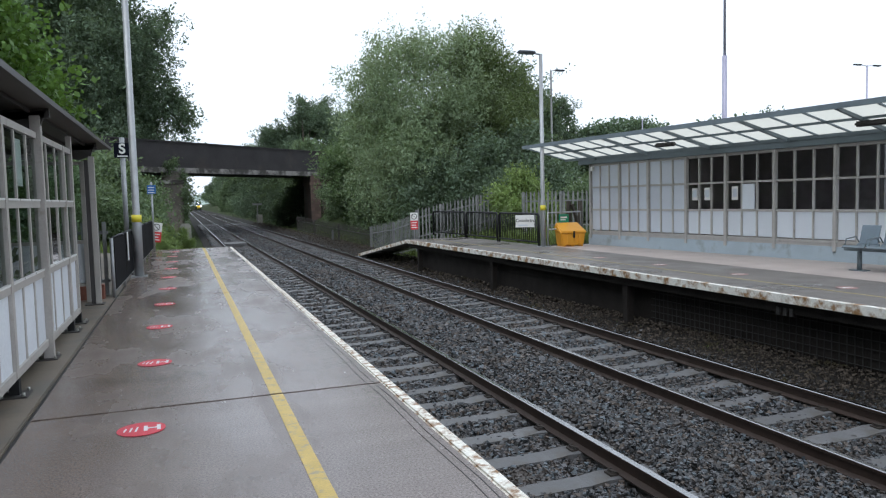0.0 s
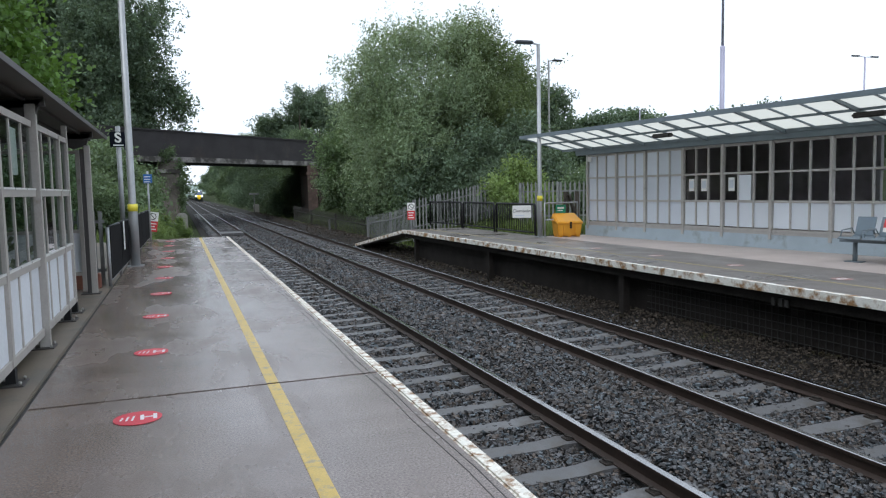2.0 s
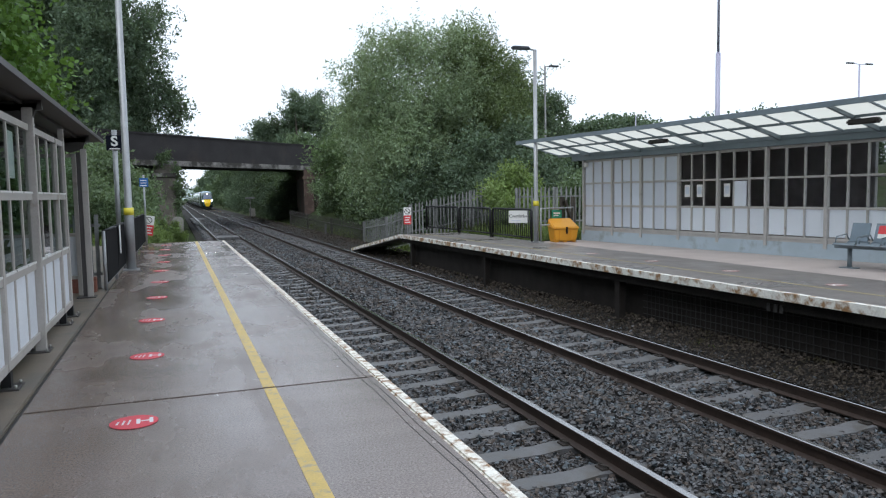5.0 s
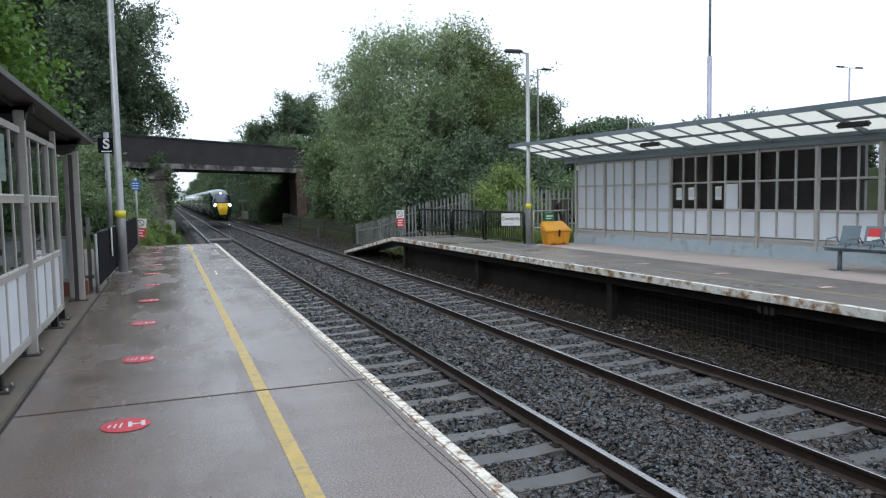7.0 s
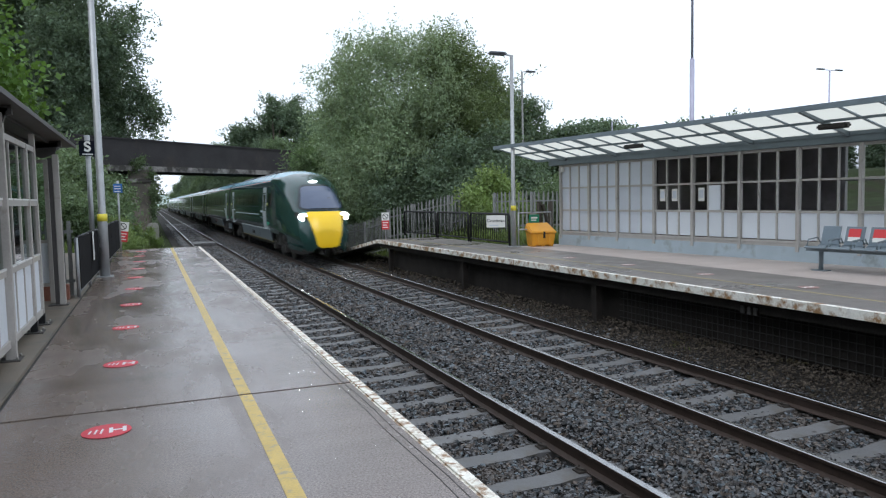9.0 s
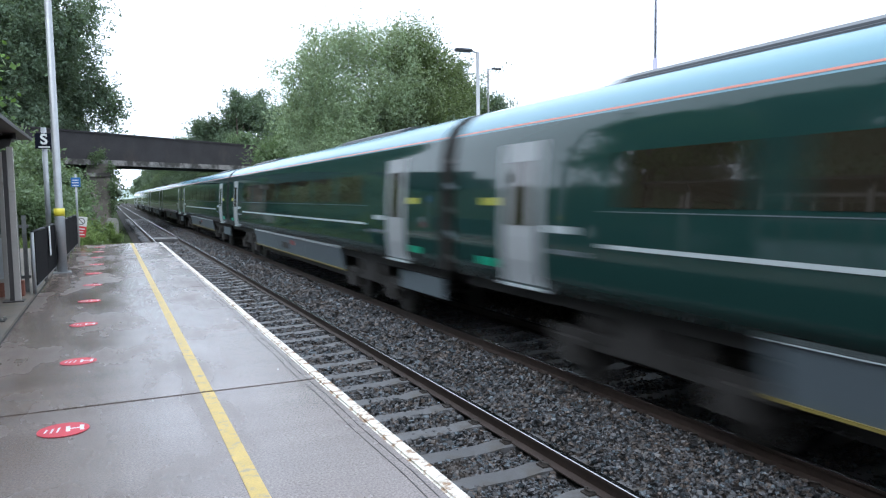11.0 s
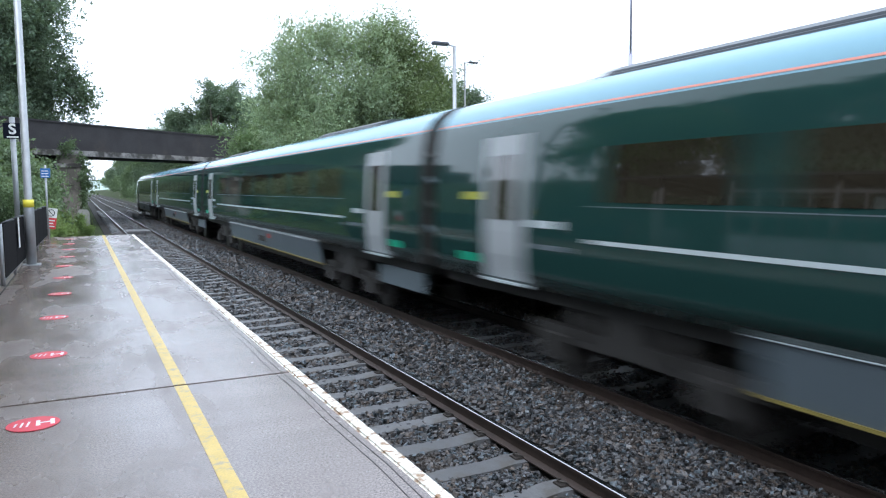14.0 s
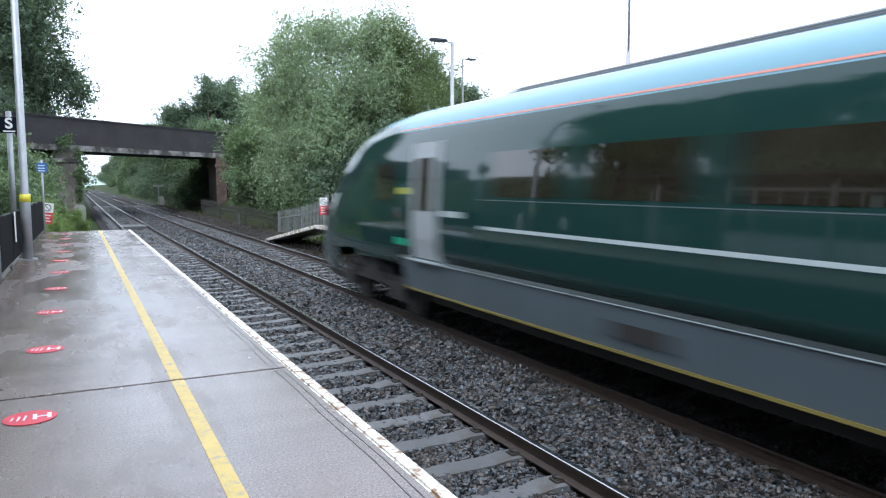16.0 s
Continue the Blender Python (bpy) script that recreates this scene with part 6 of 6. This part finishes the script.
def build_end_car():
    car = tagged(new("driving_coach"), "dark green streamlined driving coach with yellow front", "train coach", "coaches of the passing train")
    L = END_LEN
    long = 1.3
    nose = 4.6 * long
    prof_half = [(1.12, 0.0), (1.25, 0.12), (1.33, 0.25)] + [(x, (z - 0.38) / 3.43) for x, z in SHELL]
    prof_half = sorted({(x, round(v, 4)) for x, v in prof_half if v >= 0.0}, key=lambda q: q[1])
    prof_half[-1] = (0.0, 1.0)
    prof = [(x / 1.36, v) for x, v in prof_half]
    K = 72

    def section(d):
        d = d / long
        top = np.interp(d, [0, 0.1, 0.25, 0.5, 0.85, 1.3, 1.8, 2.4, 3.1, 4.0, 4.6], [1.35, 1.62, 1.86, 2.14, 2.48, 2.84, 3.16, 3.42, 3.62, 3.76, 3.81])
        bot = np.interp(d, [0, 0.1, 0.3, 0.8, 2], [0.62, 0.45, 0.36, 0.33, 0.33])
        half = np.interp(d, [0, 0.1, 0.25, 0.5, 0.85, 1.3, 1.8, 2.4, 3.1, 4.0, 4.6], [0.55, 0.74, 0.88, 1.0, 1.1, 1.185, 1.245, 1.295, 1.33, 1.355, 1.36])
        return top, bot, half

    stations = [0, 0.03, 0.1, 0.18, 0.28, 0.4, 0.52, 0.66, 0.8, 0.95, 1.1, 1.28, 1.46, 1.65, 1.85, 2.05, 2.3, 2.6, 2.9, 3.2, 3.6, 4.0, 4.6]
    stations = [d * long for d in stations]
    vs = np.array([v for _, v in prof])
    xs_ = np.array([x for x, _ in prof])
    bm = bmesh.new()
    rings = []
    for d in stations:
        top, bot, half = section(d)
        ring = []
        blunt = 1 - min(1, d / long / 3.2)
        for k in range(K + 1):
            # round the angle: bottom left, over the roof, to bottom right
            tt = abs(2 * k / K - 1)
            v = 1 - tt ** 1.0
            v = math.sin(v * math.pi / 2) ** 0.9
            body = float(np.interp(v, vs, xs_))
            ell = math.sqrt(max(0.0, 1 - v ** 3.2)) * (0.84 + 0.16 * min(1, v * 3))
            x = half * (body * (1 - blunt * 0.8) + ell * blunt * 0.8)
            if k == K // 2:
                x = 0
            ring.append(bm.verts.new(((-1 if k < K / 2 else 1) * x, d, bot + (top - bot) * v)))
        rings.append(ring)
    for r0, r1 in zip(rings, rings[1:]):
        for k in range(K):
            f = bm.faces.new((r0[k], r0[k + 1], r1[k + 1], r1[k]))
            f.smooth = True
    f = bm.faces.new(rings[0])
    bmesh.ops.recalc_face_normals(bm, faces=bm.faces)
    bm.normal_update()
    bmesh.ops.delete(bm, geom=[f for f in bm.faces if f.calc_center_median().y > 2.5 and f.calc_center_median().z < 1.08], context="FACES")
    for f in bm.faces:
        c = f.calc_center_median()
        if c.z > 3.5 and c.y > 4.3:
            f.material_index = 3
        elif c.z < 0.5:
            f.material_index = 4
    part("nose", bm, [TGREEN, TYELLOW, TSCREEN, TROOF, TBLACK], car, "streamlined dark green nose")

    def width_at(d, z):
        top, bot, half = section(d)
        v = (z - bot) / (top - bot)
        if not 0 <= v < 1:
            return -1.0
        blunt = 1 - min(1, d / long / 3.2)
        ell = math.sqrt(max(0.0, 1 - v ** 3.2)) * (0.84 + 0.16 * min(1, v * 3))
        return half * (float(np.interp(v, vs, xs_)) * (1 - blunt * 0.8) + ell * blunt * 0.8)

    def nose_y(x, z):
        lo, hi = 0.0, 5.2
        for _ in range(24):
            m = (lo + hi) / 2
            if width_at(m, z) >= abs(x):
                hi = m
            else:
                lo = m
        return hi

    def front_panel(name, z0, z1, w0, w1, corner, out, material, label):
        """A sheet that follows the nose, with rounded corners."""
        bm = bmesh.new()
        rows = []
        for j in range(19):
            u = j / 18
            z = z0 + (z1 - z0) * u
            w = w0 + (w1 - w0) * u
            edge = min(u, 1 - u) * (z1 - z0)
            if edge < corner:
                w -= corner - math.sqrt(max(0.0, corner ** 2 - (corner - edge) ** 2))
            rows.append([bm.verts.new((w * (k / 8 - 1), nose_y(w * (k / 8 - 1), z) - out, z + out * 0.4)) for k in range(17)])
        for r0, r1 in zip(rows, rows[1:]):
            for k in range(16):
                bm.faces.new((r0[k], r0[k + 1], r1[k + 1], r1[k])).smooth = True
        return part(name, bm, material, car, label)

    front_panel("warning_panel", 0.60, 2.0, 0.40, 0.74, 0.12, 0.025, TYELLOW, "yellow warning panel on the nose")
    front_panel("screen_surround", 2.06, 3.1, 0.96, 0.66, 0.2, 0.02, TMASK, "gloss black windscreen surround")
    front_panel("windscreen", 2.12, 3.02, 0.86, 0.60, 0.16, 0.035, TSCREEN, "raked windscreen")
    # lamps
    for s in (-1, 1):
        lamp = new("headlight")
        lamp.parent = car
        bm = bmesh.new()
        # lens made oversized so that its shape takes in the lamp's glare
        bmesh.ops.create_uvsphere(bm, u_segments=16, v_segments=10, radius=0.18)
        bmesh.ops.transform(bm, matrix=Matrix.Translation((s * 0.80, nose_y(0.8, 1.8) - 0.01, 1.80)) @ Matrix.Diagonal((1.0, 0.6, 0.9, 1)), verts=bm.verts)
        part("lens", bm, TLIGHT, lamp, "lit white headlamp")
        bm = bmesh.new()
        beam(bm, (s * 0.70, nose_y(0.7, 1.72) + 0.03, 1.72), (s * 0.97, nose_y(0.97, 1.92) + 0.03, 1.92), 0.16, 0.2)
        part("housing", bm, TBLACK, lamp)
    bm = bmesh.new()
    bmesh.ops.create_uvsphere(bm, u_segments=16, v_segments=8, radius=0.10)
    bmesh.ops.transform(bm, matrix=Matrix.Translation((0, nose_y(0, 3.22) - 0.01, 3.22)) @ Matrix.Diagonal((1.5, 0.6, 0.8, 1)), verts=bm.verts)
    part("top_lamp", bm, TLIGHT2, car, "lit high centre lamp")
    bm = bmesh.new()
    beam(bm, (0.05, nose_y(0.05, 2.05) - 0.05, 2.05), (0.35, nose_y(0.35, 2.55) - 0.06, 2.55), 0.025, 0.025)
    part("wiper", bm, TBLACK, car)
    for s in (-1, 1):
        bm = bmesh.new()
        strip(bm, s, 5.1, 5.9, 2.15, 2.8, 0.008, 0, 3)
        part("cab_window", bm, TWIN, car)
    # saloon
    bm = bmesh.new()
    prof = [(-x, z) for x, z in SHELL] + [(x, z) for x, z in SHELL[-2::-1]]
    prism(bm, prof, nose - 0.02, L)
    bm.normal_update()
    for f in bm.faces:
        if abs(f.normal.y) < 0.5:
            f.smooth = True
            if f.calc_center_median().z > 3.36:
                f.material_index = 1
        else:
            f.material_index = 2
            for e in f.edges:
                e.smooth = False
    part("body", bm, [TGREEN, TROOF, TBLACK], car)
    details(car, nose, L, (7.2, L - 2.05), 9.1, L - 3.9)
    underside(car, 3.4, L, 4.3, L - 4.2)
    bm = bmesh.new()
    prism(bm, [(-0.8, 0.95), (0.8, 0.95), (0.84, 2.2), (0.78, 3.05), (-0.78, 3.05), (-0.84, 2.2)], L, L + 0.27)
    part("gangway", bm, TBLACK, car, "black gangway bellows")
    bm = bmesh.new()
    prism(bm, [(-0.8, 3.6), (0.8, 3.6), (0.74, 3.76), (0.52, 3.85), (-0.52, 3.85), (-0.74, 3.76)], L - 7.6, L - 3.2)
    part("roof_pod", bm, [POD], car, "dark roof equipment fairing", bevel=0.03)
    bm = bmesh.new()
    prism(bm, [(-0.72, 3.62), (0.72, 3.62), (0.62, 3.79), (0.45, 3.85), (-0.45, 3.85), (-0.62, 3.79)], nose + 2.6, L - 8.2)
    part("roof_pod", bm, [POD], car, "long low dark roof fairing", bevel=0.03)
    return car


# cars in order from the front: their offsets from the third gap, and whether they are turned round
lead = build_end_car()
coach = build_mid_car()
tail = copy_thing(lead, Matrix.Identity(4))
tail["label"] = "dark green streamlined driving coach at the train's rear"
for o in tail.children_recursive:
    if o.name.startswith(("lens", "top_lamp")):
        o.data = o.data.copy()
        o.data.materials[0] = TTAIL
        o["label"] = "dark red tail lamp"
CARS = [(lead, -2 * PITCH - END_LEN - 0.28, 0)]
for i in range(-2, 5):
    car = coach if i == -2 else copy_thing(coach, Matrix.Identity(4))
    CARS.append((car, i * PITCH + 0.28, 0))
    if i == 2:  # this coach has no box under its leading end
        for o in [o for o in car.children if o.name.startswith("end_skirt")]:
            bpy.data.objects.remove(o)
CARS.append((tail, 5 * PITCH + 0.28 + END_LEN, 180))


# seconds, and where the third gap is then: a steady 32.2 m/s
RUN = [(t, 9.04 - 32.2 * (t - 11.8)) for t in (0, 2, 4, 6, 8, 10, 12, 14, 16)]


def motions():
    for car, off, turn in CARS:
        walk(car, [(t, pose(FAR_C, y + off, RAIL_Z, 0, 0, turn)) for t, y in RUN])


motions()
